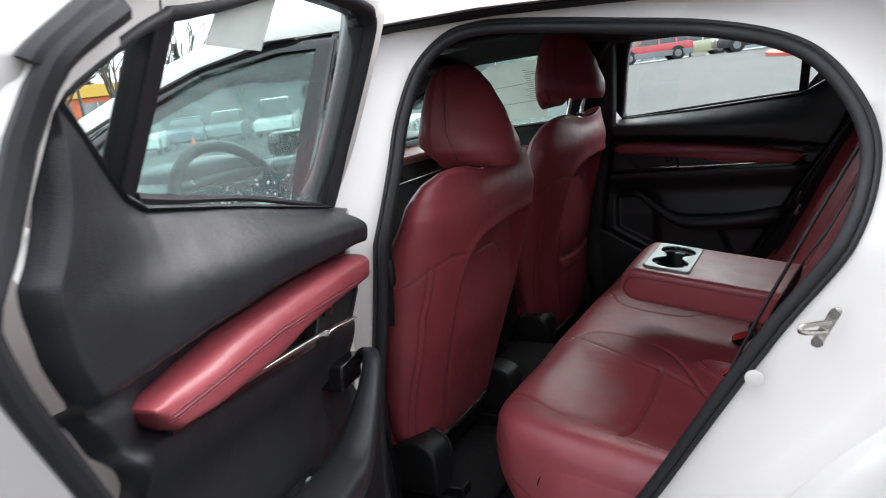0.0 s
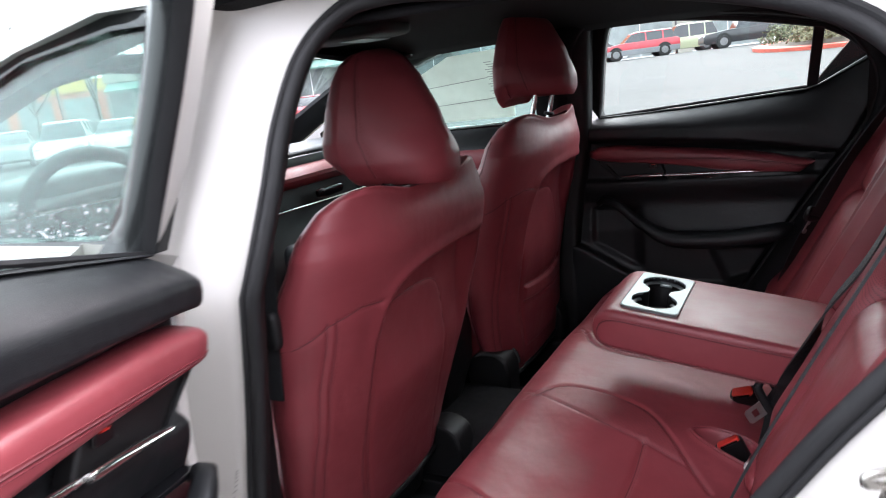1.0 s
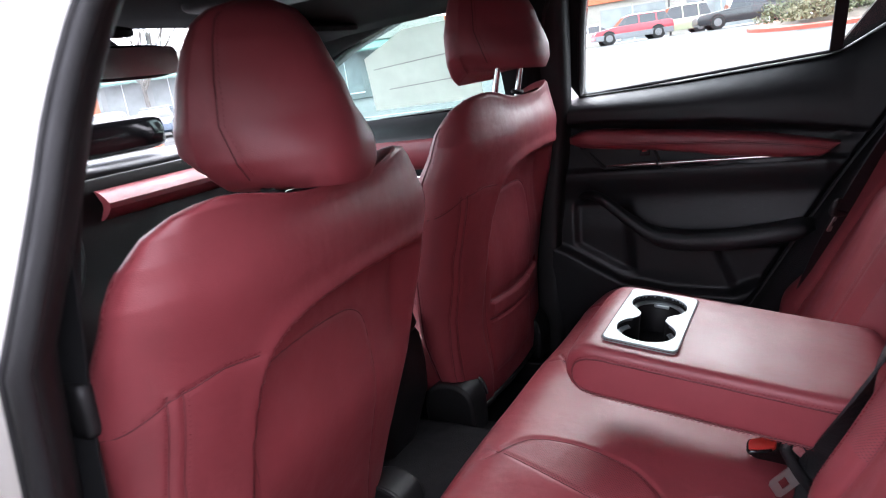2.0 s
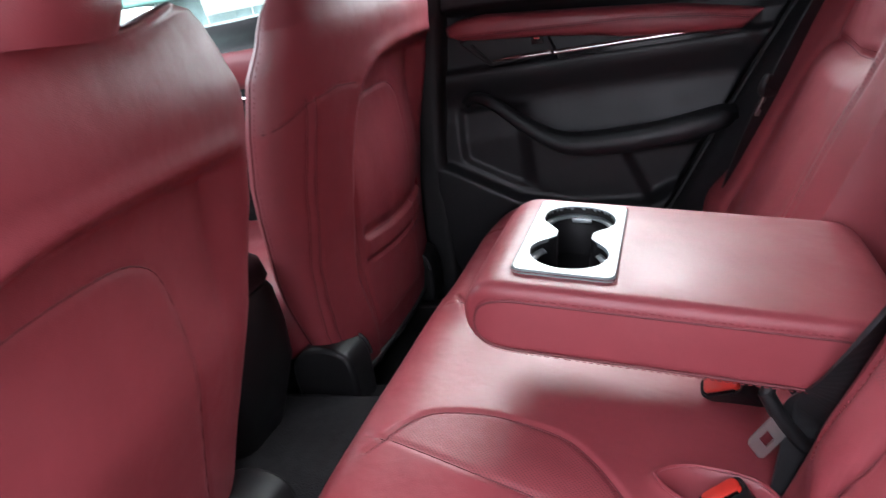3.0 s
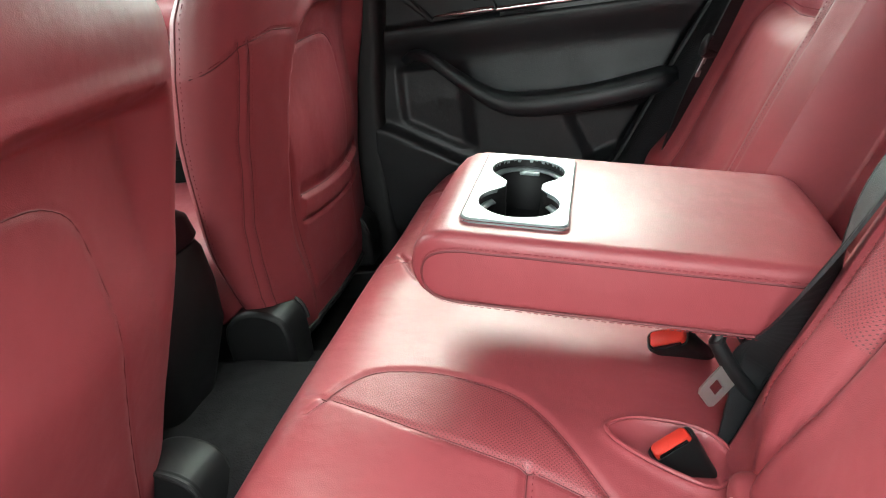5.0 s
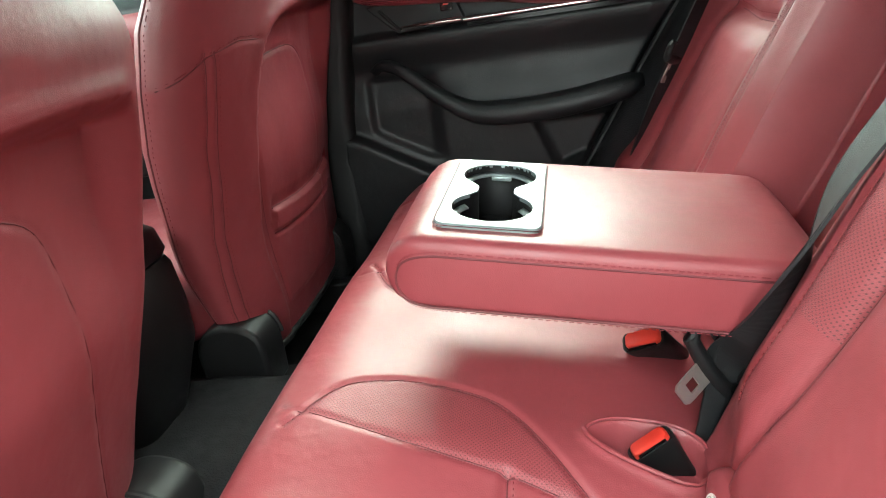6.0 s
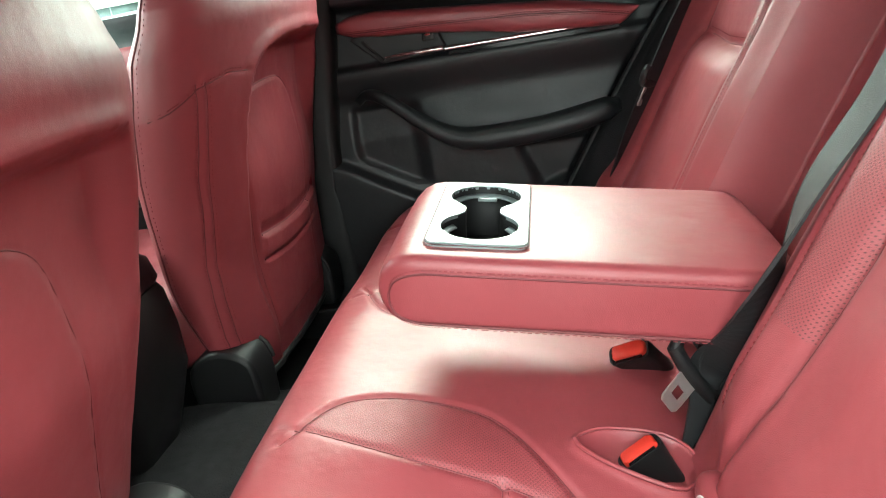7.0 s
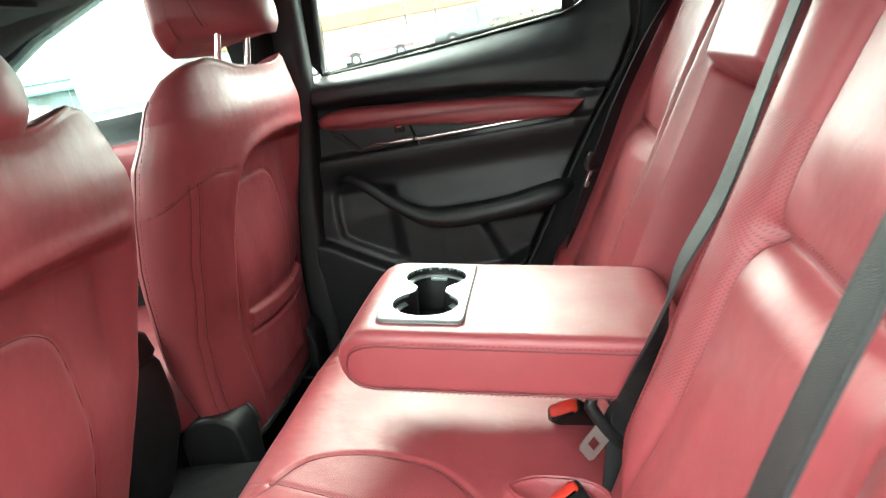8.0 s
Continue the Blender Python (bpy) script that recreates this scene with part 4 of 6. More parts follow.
# ======== front seats ========
def front_seat(cy, xb, k, head_up, pocket, zo, label):
    """A front seat seen from behind: centre line, rear face at 0.676 m, lean, raised head rest, map pocket, height shift."""
    seat = thing("bucket_seat", label, "car seat", group="front seats")
    WID = [(0.46, 0.205), (0.52, 0.232), (0.62, 0.258), (0.75, 0.284), (0.88, 0.298), (0.96, 0.294), (1.01, 0.286), (1.045, 0.268), (1.07, 0.246), (1.085, 0.220), (1.095, 0.175), (1.098, 0.10)]
    THK = [(0.46, 0.11), (0.60, 0.15), (0.80, 0.178), (0.95, 0.168), (1.03, 0.13), (1.07, 0.09), (1.09, 0.055), (1.098, 0.02)]
    top = [(0.75, 0.284), (0.88, 0.298), (0.96, 0.291), (1.01, 0.274), (1.045, 0.250), (1.07, 0.226), (1.085, 0.198), (1.095, 0.155), (1.098, 0.09)]
    WIDR = ([(0.415, 0.262), (0.50, 0.274), (0.62, 0.284)] if pocket else WID[:3]) + top
    low = 0.415 if pocket else 0.46
    # lip of the recess under the shoulder cover, and the panel set into it
    lip = [(p.x, p.y) for p in smooth_path([(q, w, 0) for q, w in [(-0.112, 0.46), (-0.132, 0.53), (-0.150, 0.60), (-0.158, 0.70), (-0.160, 0.78), (-0.155, 0.85), (-0.145, 0.895), (-0.122, 0.923),
                                                                   (-0.085, 0.939), (-0.02, 0.949), (0.08, 0.952), (0.18, 0.948), (0.25, 0.942)]], 4)]
    hollow = lip + [(0.32, 0.938), (0.32, 0.40), (-0.10, 0.40)]
    shoulder = [(-0.300, 0.880), (-0.255, 0.908), (-0.20, 0.919), (-0.150, 0.914)]
    side_l = [(-0.258, 0.914), (-0.257, 0.80), (-0.246, 0.66), (-0.226, 0.53), (-0.214, 0.49)]
    panel = [(p.x, p.y) for p in smooth_path([(q, w, 0) for q, w in [(-0.098, 0.48), (-0.128, 0.62), (-0.140, 0.76), (-0.137, 0.835), (-0.115, 0.866), (-0.05, 0.882), (0.04, 0.885), (0.085, 0.873), (0.110, 0.845), (0.119, 0.78), (0.124, 0.66), (0.134, 0.48)]], 3)]
    MAP_L, MAP_R = -0.112, 0.205

    def zone(y, z):
        if inside(hollow, y, z):
            return "panel" if inside(panel, y, z) else ("side2" if y > 0.225 else "band")
        if z > (lerp_table(shoulder, y) if y < -0.150 else 0.88):
            return "yoke"
        return "side" if y < lerp_table([(q, w) for w, q in side_l[::-1]], z) else "band"

    def rear(y, z):
        """Relief of the rear face: positive towards the back of the car."""
        h = 0.0
        d = dist_to(lip, y, z)
        run_out = 1 - sstep(0.195, 0.262, y)
        if inside(hollow, y, z):
            deep = 0.005 + 0.006 * sstep(0.55, 0.72, z) + 0.034 * sstep(0.70, 0.90, z)
            h -= deep * sstep(0.0, 0.010 + 0.014 * sstep(0.85, 0.93, z), d) * run_out
        else:
            h += 0.005 * bump1(d - 0.006, 0.014) * sstep(0.80, 0.92, z) * run_out
        d = dist_to(panel, y, z)
        sd = d if inside(panel, y, z) else -d
        h += 0.002 * sstep(-0.008, 0.012, sd)
        h -= 0.0022 * bump1(d, 0.0035)
        if y < -0.14:
            h -= 0.0018 * bump1(dist_to(shoulder, y, z), 0.0035)
        if y < -0.17:
            for off, dep, wd in ((0.0, -0.0016, 0.0030), (0.015, -0.0016, 0.0030), (0.0075, 0.0012, 0.0045)):
                h += dep * bump1(dist_to([(a + off, b) for a, b in side_l], y, z), wd)
        if pocket and MAP_L < y < MAP_R:
            zp = map_mouth(y)
            h += 0.005 * sstep(zp + 0.004, zp - 0.004, z) * sstep(zp - 0.075, zp - 0.02, z)
            h -= 0.006 * bump1(z - zp + 0.040, 0.0035)
            h -= 0.005 * sstep(zp + 0.03, zp + 0.006, z) * sstep(zp - 0.004, zp + 0.004, z)
        # loose folds of the cover
        h += 0.0022 * noise.noise((y * 14, z * 9, cy * 7)) * sstep(1.0, 0.8, z)
        h += 0.0016 * noise.noise((y * 30, z * 22 + y * 18, cy * 3)) * sstep(0.95, 0.80, z) * sstep(-0.12, -0.18, y)
        return h

    def map_mouth(y):
        return 0.636 + 0.014 * ((y - 0.07) / 0.18) ** 2

    def surf(a, z):
        ca, sa = math.cos(a), math.sin(a)
        w, t = lerp_table(WIDR if ca > 0 else WID, z), lerp_table(THK, z)
        p = 0.8
        y = w * math.copysign(abs(ca) ** p, ca)
        xx = t / 2 * math.copysign(abs(sa) ** (p * 1.1), sa)
        rx = xb + k * (z - 0.676)
        top = sstep(0.98, 1.098, z) * 0.03
        x = rx - t / 2 - top + xx + (0.026 * (1 - sstep(0.42, 0.66, z)) if pocket else -0.012 * (1 - sstep(0.55, 0.75, z)))
        if sa > 0:
            x += rear(y, z) * sstep(0.05, 0.5, sa)
        dip = 0.024 * math.exp(-(y / 0.13) ** 4) * sstep(1.02, 1.098, z)
        return Vector((x, cy + y, z + zo - dip))

    nu, nv = 300, 210
    zmap = lambda v: low + (1.098 - low) * (1 - (1 - v) ** 1.35)
    def sel(u, v):
        a = 2 * math.pi * u
        z = zmap(v)
        ca = math.cos(a)
        w = lerp_table(WIDR if ca > 0 else WID, z)
        y = w * math.copysign(abs(ca) ** 0.8, ca)
        if math.sin(a) < 0:
            return "front"
        return zone(y, z)
    geos = grid(lambda u, v: surf(2 * math.pi * u, zmap(v)), nu, nv, True, sel)
    names = {"yoke": "backrest_yoke", "panel": "back_panel", "side": "side_cover", "side2": "side_cover", "band": "back_band", "front": "backrest_front"}
    for key in ("front", "yoke", "band", "side", "side2", "panel"):
        part(names[key], geos[key], M_red, seat, sharp=75)
    # seam threads
    def on(y, z):
        w = lerp_table(WIDR if y > 0 else WID, z)
        a = math.acos(max(-1, min(1, math.copysign((min(1, abs(y) / w)) ** 1.25, y))))
        q = surf(a, z)
        return q, Vector((1, 0, -k)).normalized()
    for off in (-0.0036, 0.0186):
        stitches(on, [(a + off, b) for a, b in side_l], seat)
    for off in (0.0, 0.015):
        seam_line(on, [(a + off, b) for a, b in side_l], seat, 0.0009)
    stitches(on, [(y, z + 0.0045) for y, z in shoulder], seat)
    seam_line(on, shoulder, seat)
    seam_line(on, panel, seat, 0.0009)
    if pocket:
        seam_line(on, [(MAP_L + (MAP_R - MAP_L) * q / 20, map_mouth(MAP_L + (MAP_R - MAP_L) * q / 20) + 0.003) for q in range(21)], seat, 0.0012)
        seam_line(on, [(MAP_L + (MAP_R - MAP_L) * q / 20, map_mouth(MAP_L + (MAP_R - MAP_L) * q / 20) - 0.040) for q in range(21)], seat, 0.0010)
    # piping round the front edge of the side covers
    for a0 in (math.pi + 0.22, -0.22):
        pipe = lambda a, z: (surf(a, z), Vector((0, math.copysign(1, math.cos(a)), 0)))
        seam_line(pipe, [(a0, 0.50 + 0.025 * q) for q in range(23)], seat, 0.0016)
        stitches(pipe, [(a0 + (0.10 if a0 < 0 else -0.10), 0.50 + 0.025 * q) for q in range(23)], seat)
    # black base and recliner covers
    base = part("seat_base", soft_box((xb - 0.37, cy, 0.42 + zo), (0.27, 0.20, 0.045), 5), M_plastic, seat)
    zb = 0.462 + zo
    for s in (1, -1):
        yc = cy + s * 0.205
        prof = smooth_path([(-0.085, 0, -0.075), (-0.088, 0, 0.0), (-0.072, 0, 0.034), (-0.03, 0, 0.050), (0.014, 0, 0.036), (0.028, 0, 0.0), (0.024, 0, -0.075)], 4)
        g = prism([(p.x, p.z) for p in prof], lambda a, b, d: (xb - 0.055 + a, yc + d, zb + b), -0.036, 0.036)
        cov = part("recliner_cover", g, M_plastic, seat, "black moulded recliner cover", bevel=0.008)
        rim = [Vector((xb - 0.055 + p.x, yc - s * 0.030 - 0.006 * s, zb + p.z)) for p in prof[4:-4]]
        part("cover_rim", tube(rim, 0.0035, 6), M_plastic, cov)
    for s in (-0.17, 0.17):
        part("seat_rail", box((xb - 0.62, cy + s - 0.02, 0.33), (xb + 0.0, cy + s + 0.02, 0.385 + zo)), M_plastic, seat, bevel=0.004)
    foot = [(on(y, low + 0.004)[0]) for y in [-0.20 + 0.022 * q for q in range(21 if pocket else 19)]]
    part("back_lower_edge", tube(foot, 0.007, 8), M_plastic, seat)
    part("cushion", soft_box((xb - 0.36, cy, 0.53 + zo), (0.27, 0.25, 0.075), 4.5), M_red, seat, "padded red leather seat cushion")
    # head rest
    hz = 1.086 + head_up + zo
    HW = [(0.0, 0.098), (0.012, 0.116), (0.03, 0.130), (0.07, 0.134), (0.12, 0.124), (0.16, 0.110), (0.185, 0.094), (0.20, 0.070), (0.207, 0.035)]
    HT = [(0.0, 0.085), (0.012, 0.105), (0.03, 0.118), (0.07, 0.118), (0.12, 0.104), (0.16, 0.088), (0.185, 0.070), (0.20, 0.048), (0.207, 0.02)]
    HD = [(0.0, 0.126), (0.015, 0.134), (0.035, 0.134), (0.10, 0.108), (0.16, 0.070), (0.19, 0.040), (0.207, 0.012)]
    def head(u, v):
        h = 0.207 * v
        w, t = lerp_table(HW, h), lerp_table(HT, h)
        a = 2 * math.pi * u
        ca, sa = math.cos(a), math.sin(a)
        y = w * math.copysign(abs(ca) ** 0.72, ca)
        if sa > 0:
            xx = lerp_table(HD, h) * (1 - (abs(y) / w) ** max(1.5, 2.8 - 18 * h))              # wedge-shaped back
        else:
            xx = -t * 0.45 * abs(sa) ** 0.5
        x = xb + k * (0.402 + head_up) - 0.128 + 0.10 * h + xx
        sag = (-0.030 * sstep(0.3, -0.6, sa) * (1 - sstep(0.0, 0.06, h)) if head_up else 0.030 * sstep(0.3, -0.5, sa) * (1 - sstep(0.0, 0.07, h))) - 0.016 * (1 - (abs(y) / 0.13) ** 1.4) * (1 - sstep(0.0, 0.05, h)) * sstep(-0.2, 0.6, sa)
        x -= 0.003 * bump1(abs(y) - w * 0.84, 0.004) * (1 if sa > 0 else 0)
        return Vector((x, cy + 0.012 + y, hz + h + sag))
    hg = grid(head, 96, 44, True)
    n0 = 96
    hv, hf = hg
    hf = hf + [tuple(range(n0))[::-1], tuple(range(44 * n0, 45 * n0))]
    hr = part("head_rest", (hv, hf), M_red, seat, "red leather head rest", sharp=60)
    on_head = lambda q, v: (head(q / (2 * math.pi), v), Vector((1, 0, 0.2)).normalized())
    for q in (0.66, math.pi - 0.66):
        seam_line(on_head, [(q, 0.06 + 0.88 * k / 40) for k in range(41)], hr, 0.0011)
        stitches(on_head, [(q + math.copysign(0.05, math.pi / 2 - q), 0.06 + 0.88 * k / 40) for k in range(41)], hr)
    for s in (-0.0635, 0.0635):
        zt = hz + 0.01
        pz0 = 1.050 + zo
        px = lambda z: xb + k * (z - zo - 0.676) - 0.072
        part("head_rest_post", tube([(px(pz0), cy + s, pz0), (px(zt + 0.02), cy + s, zt + 0.02)], 0.0062, 12), M_chrome, seat, "bright metal head rest post")
        part("post_guide", disc((px(1.074 + zo), cy + s, 1.077 + zo), 0.014, (k, 0, 1), 0.008, 16, 0.002), M_plastic, seat)
    return seat


seat_left = front_seat(-0.355, -0.415, 0.285, 0.0, False, -0.010, "red leather front seat with its head rest pushed down")
seat_right = front_seat(0.365, -0.428, 0.25, 0.052, True, 0.028, "red leather front seat with a map pocket and raised head rest")


# ======== rear bench ========
def cush_base(x):
    return 0.560 - 0.19 * (x + 0.05)


ARC = [(-0.275, -0.190), (-0.262, -0.170), (-0.240, -0.130), (-0.210, -0.105), (-0.150, -0.094), (-0.077, -0.108), (-0.040, -0.135), (-0.010, -0.172), (0.031, -0.225), (0.075, -0.275)]
LIN = [(-0.285, -0.160), (-0.265, -0.166), (-0.16, -0.188), (-0.046, -0.212), (0.02, -0.232), (0.05, -0.245)]
CRO = [(-0.046, -0.212), (-0.047, -0.30), (-0.050, -0.45), (-0.053, -0.545)]
OUT = [(-0.315, -0.475), (-0.26, -0.49), (-0.05, -0.545), (0.12, -0.565)]
PIT = [(0.028, -0.150), (0.050, -0.130), (0.085, -0.124), (0.130, -0.130), (0.150, -0.165), (0.128, -0.200), (0.085, -0.192), (0.045, -0.172)]
ARC, LIN, OUT, PIT = ([(p.x, p.y) for p in smooth_path([(a, b, 0) for a, b in path], 3, path is PIT)] for path in (ARC, LIN, OUT, PIT))
MIR = lambda path: [(a, -b) for a, b in path]


def pit_depth(x, y):
    d = dist_to(PIT + PIT[:1], x, y)
    return 0.030 * sstep(0.0, 0.014, d) if inside(PIT, x, y) else 0.0


def front_x(y):
    e = 0.645 - abs(y)
    return -0.318 + (0.13 * (1 - math.sqrt(max(0, 1 - (1 - e / 0.19) ** 2.3))) if e < 0.19 else 0)


def cush_xy(u, v):
    y = -0.645 + 1.29 * v
    f = front_x(y)
    return f + (0.202 - f) * u, y


def cush_point(x, y):
    z = cush_base(x)
    ay = abs(y)
    # bucket for the outer seats, flat middle
    b = math.exp(-((ay - 0.37) / 0.15) ** 4)
    f = sstep(-0.31, -0.12, x)
    z -= 0.030 * b * f + 0.006 * b
    z += 0.010 * bump1(ay - 0.59, 0.045)
    z -= 0.010 * sstep(0.10, 0.20, x)
    front = front_x(y)
    if x < front + 0.09:
        q = (front + 0.09 - x) / 0.09
        z -= 0.052 * (1 - math.sqrt(max(0, 1 - min(1, q) ** 2.6)))
    e = 0.645 - ay
    if e < 0.05:
        z -= 0.05 * (1 - math.sqrt(max(0, 1 - (1 - max(0, e) / 0.05) ** 2.4)))
    for path, dep, wd in ((ARC, 0.004, 0.004), (LIN, 0.0025, 0.0035), (CRO, 0.006, 0.006), (OUT, 0.004, 0.0045)):
        d = dist_to(path if y < 0 else MIR(path), x, y)
        z -= dep * bump1(d, wd) - 0.2 * dep * bump1(d, wd * 5)
    if y < 0:
        z -= pit_depth(x, y)
        z += 0.004 * bump1(dist_to(PIT + PIT[:1], x, y), 0.006)
    z += 0.0016 * noise.noise((x * 11, y * 9, 3.1))
    return Vector((x, y, z))


bench = thing("rear_bench", "red leather rear bench seat with perforated inserts and stitched seams", "car seat")
PERF = ARC[3:] + LIN[3:][::-1]


def cush_sel(u, v):
    x, y = cush_xy(u, v)
    if inside(PERF, x, -abs(y)):
        return "perf" if y < 0 else "perf2"
    return "top"


geos = grid(lambda u, v: cush_point(*cush_xy(u, v)), 190, 400, False, cush_sel)
part("cushion_cover", geos["top"], M_red, bench, sharp=80)
for key in ("perf", "perf2"):
    part("perforated_insert", geos[key], M_perf, bench, "perforated red leather insert", sharp=80, uv=lambda c: (c.x, c.y))


def cush_front(u, v):
    y = -0.645 + 1.29 * u
    x = front_x(y)
    top = cush_point(x, y)
    h = top.z
    z = h - (h - 0.37) * v
    bulge = -0.022 * math.sin(math.pi * min(1, v * 1.5) * 0.5) + 0.07 * v * v
    return Vector((x + bulge * sstep(0, 0.1, v + 0.02) - 0.003 * bump1(v - 0.33, 0.03) * -1, y, z))


part("cushion_front", grid(cush_front, 120, 24), M_red, bench, "red leather front edge of the cushion", sharp=80)


def cush_end(s):
    def P(u, v):
        x = cush_xy(u, 1)[0]
        top = cush_point(x, s * 0.645)
        bulge = -0.022 * math.sin(math.pi * min(1, v * 1.5) * 0.5) + 0.07 * v * v
        return Vector((x + (1 - u) ** 3 * bulge * sstep(0, 0.1, v + 0.02), s * (0.645 + 0.012 * math.sin(math.pi * v) * min(1, u * 8)), top.z - (top.z - 0.37) * v))
    return grid(P, 40, 12)


part("cushion_end", cush_end(-1), M_red, bench, sharp=80)
part("cushion_end", cush_end(1), M_red, bench, sharp=80)
front_run = [cush_front(0.03 + 0.94 * k / 120, 0.17) + Vector((-0.0012, 0, 0.0004)) for k in range(121)]
part("front_seam", tube(front_run, 0.0012, 5), M_seam, bench)
st = part("stitching", merge(*[tube([p + Vector((-0.001, 0, 0.006)), p + Vector((-0.001, 0.004, 0.006))], 0.0006, 4) for p in front_run[1:-1]]), M_thread, bench)
st["kind"] = "stuff"
cush_on = lambda a, b: (cush_point(a, b), Vector((0.19, 0, 1)).normalized())
for path in (ARC, OUT):
    for m in (path, MIR(path)):
        stitches(cush_on, [(a, b + (0.0055 if b > 0 else -0.0055)) for a, b in m[1:]], bench)
stitches(cush_on, [(a + 0.006, b) for a, b in CRO], bench)
for path in (ARC[3:], LIN[3:-3], CRO, OUT[3:]):
    for m in (path, MIR(path)):
        seam_line(cush_on, m, bench)
part("pit_rim", tube([cush_point(a, b) + Vector((0, 0, 0.002)) for a, b in PIT], 0.0022, 6, True), M_red, bench)


# backrest: a face leaning 27 degrees
LEAN_B = radians(27)
UPB = Vector((math.sin(LEAN_B), 0, math.cos(LEAN_B)))
OUTB = Vector((-math.cos(LEAN_B), 0, math.sin(LEAN_B)))
FOOT = Vector((0.155, 0, 0.545))
V1 = [(-0.196, 0.07), (-0.200, 0.16), (-0.200, 0.30), (-0.19, 0.42), (-0.172, 0.62)]
V2 = [(-0.236, 0.02), (-0.250, 0.12), (-0.258, 0.25), (-0.256, 0.352), (-0.262, 0.42), (-0.295, 0.62)]
HB = [(-0.256, 0.352), (-0.32, 0.350), (-0.40, 0.345), (-0.52, 0.350)]
V3 = [(-0.54, 0.02), (-0.55, 0.20), (-0.53, 0.36), (-0.49, 0.62)]
TOPS = 0.640


def back_height(y, s):
    ay = abs(y)
    h = 0.0
    h += 0.030 * math.exp(-((ay - 0.205) / 0.055) ** 2) * sstep(-0.02, 0.1, s)            # inner bolsters
    h += 0.045 * math.exp(-((ay - 0.595) / 0.055) ** 2) * (1 - 0.4 * sstep(0.35, 0.55, s))   # outer bolsters
    h += 0.024 * math.exp(-((ay - 0.40) / 0.135) ** 4) * (sstep(0.0, 0.10, s) * sstep(0.36, 0.30, s))
    h += 0.014 * math.exp(-((ay - 0.40) / 0.13) ** 4) * sstep(0.35, 0.45, s)
    h += 0.018 * bump1(s - 0.02, 0.05) * sstep(0.2, 0.26, ay)
    # recess from which the arm rest folds, with a padded head over it
    rec = (1 - sstep(0.132, 0.142, ay)) * sstep(0.475, 0.462, s)
    h = h * (1 - rec) - 0.082 * rec
    h += 0.030 * (1 - sstep(0.10, 0.15, ay)) * sstep(0.468, 0.49, s)
    p = (y if y < 0 else -y, s)
    for path, dep, wd in ((V1, 0.004, 0.004), (V2, 0.010, 0.008), (HB, 0.011, 0.009), (V3, 0.006, 0.006)):
        h -= dep * bump1(dist_to(path, *p), wd)
    q = math.hypot(p[0] + 0.256, s - 0.352)
    h -= 0.010 * bump1(q, 0.022)
    h += 0.003 * noise.noise((y * 9, s * 8, 1.7))
    if s > TOPS - 0.05:
        h -= 0.09 * ((s - TOPS + 0.05) / 0.05) ** 2.5
    return h


def back_point(y, s):
    return FOOT + UPB * s + OUTB * back_height(y, s) + Vector((0, y, 0))




def back_sel(u, v):
    y, s = -0.645 + 1.29 * u, -0.03 + (TOPS + 0.03) * v
    a = -abs(y)
    x1 = lerp_table([(b, q) for q, b in V1], s)
    x2 = lerp_table([(b, q) for q, b in V2], s)
    if x2 < a < x1 and 0.17 < s < 0.45:
        return "perf" if y < 0 else "perf2"
    if abs(y) < 0.136 and s < 0.468:
        return "recess"
    return "cover"


geos = grid(lambda u, v: back_point(-0.645 + 1.29 * u, -0.03 + (TOPS + 0.03) * v), 300, 155, False, back_sel)
part("backrest_cover", geos["cover"], M_red, bench, sharp=80)
for key in ("perf", "perf2"):
    part("perforated_insert", geos[key], M_perf, bench, "perforated red leather insert", sharp=80, uv=lambda c: (c.y, c.z * 1.12))
part("recess_lining", geos["recess"], M_red, bench, "plain red lining of the arm rest recess", sharp=80)
part("backrest_rear", grid(lambda u, v: FOOT + UPB * (-0.03 + (TOPS + 0.03) * v) - OUTB * 0.10 + Vector((0, -0.64 + 1.28 * u, 0)), 8, 8), M_lining, bench)
for s in (-1, 1):
    part("backrest_end", grid(lambda u, v: FOOT + UPB * (-0.03 + (TOPS + 0.03) * v) + OUTB * (back_height(s * 0.645, -0.03 + (TOPS + 0.03) * v) * (1 - u) - 0.10 * u) + Vector((0, s * (0.645 + 0.014 * math.sin(math.pi * u)), 0)), 10, 40), M_red, bench, sharp=80)
back_on = lambda a, b: (back_point(a, b), OUTB)
for m in (1, -1):
    stitches(back_on, [((a - 0.006) * m, b) for a, b in V1], bench)
    stitches(back_on, [(a * m, b + 0.010) for a, b in HB], bench)
    for path in (V1, V2, HB, V3):
        seam_line(back_on, [(a * m, b) for a, b in path], bench)

# little flap with a round child-seat mark under the backrest
flap = thing("anchor_flap", "red leather flap with a round white child-seat mark", "anchor flap")
fc = Vector((0.150, -0.262, 0.548))
part("flap", soft_box(fc, (0.022, 0.048, 0.020), 3.0, 24, 12), M_red, flap)
part("mark", disc(fc + Vector((-0.021, 0.004, 0.010)), 0.0075, (-0.9, 0, 0.45), 0.003, 20, 0.0006), M_white, flap, "round white mark")
part("mark_ring", tube([fc + Vector((-0.0225, 0.004, 0.0107)) + Vector((0.45, 0, 0.9)).normalized() * (0.0045 * math.sin(a)) + Vector((0, 1, 0)) * (0.0045 * math.cos(a)) for a in [2 * math.pi * q / 16 for q in range(16)]], 0.0007, 5, True), M_print, flap)


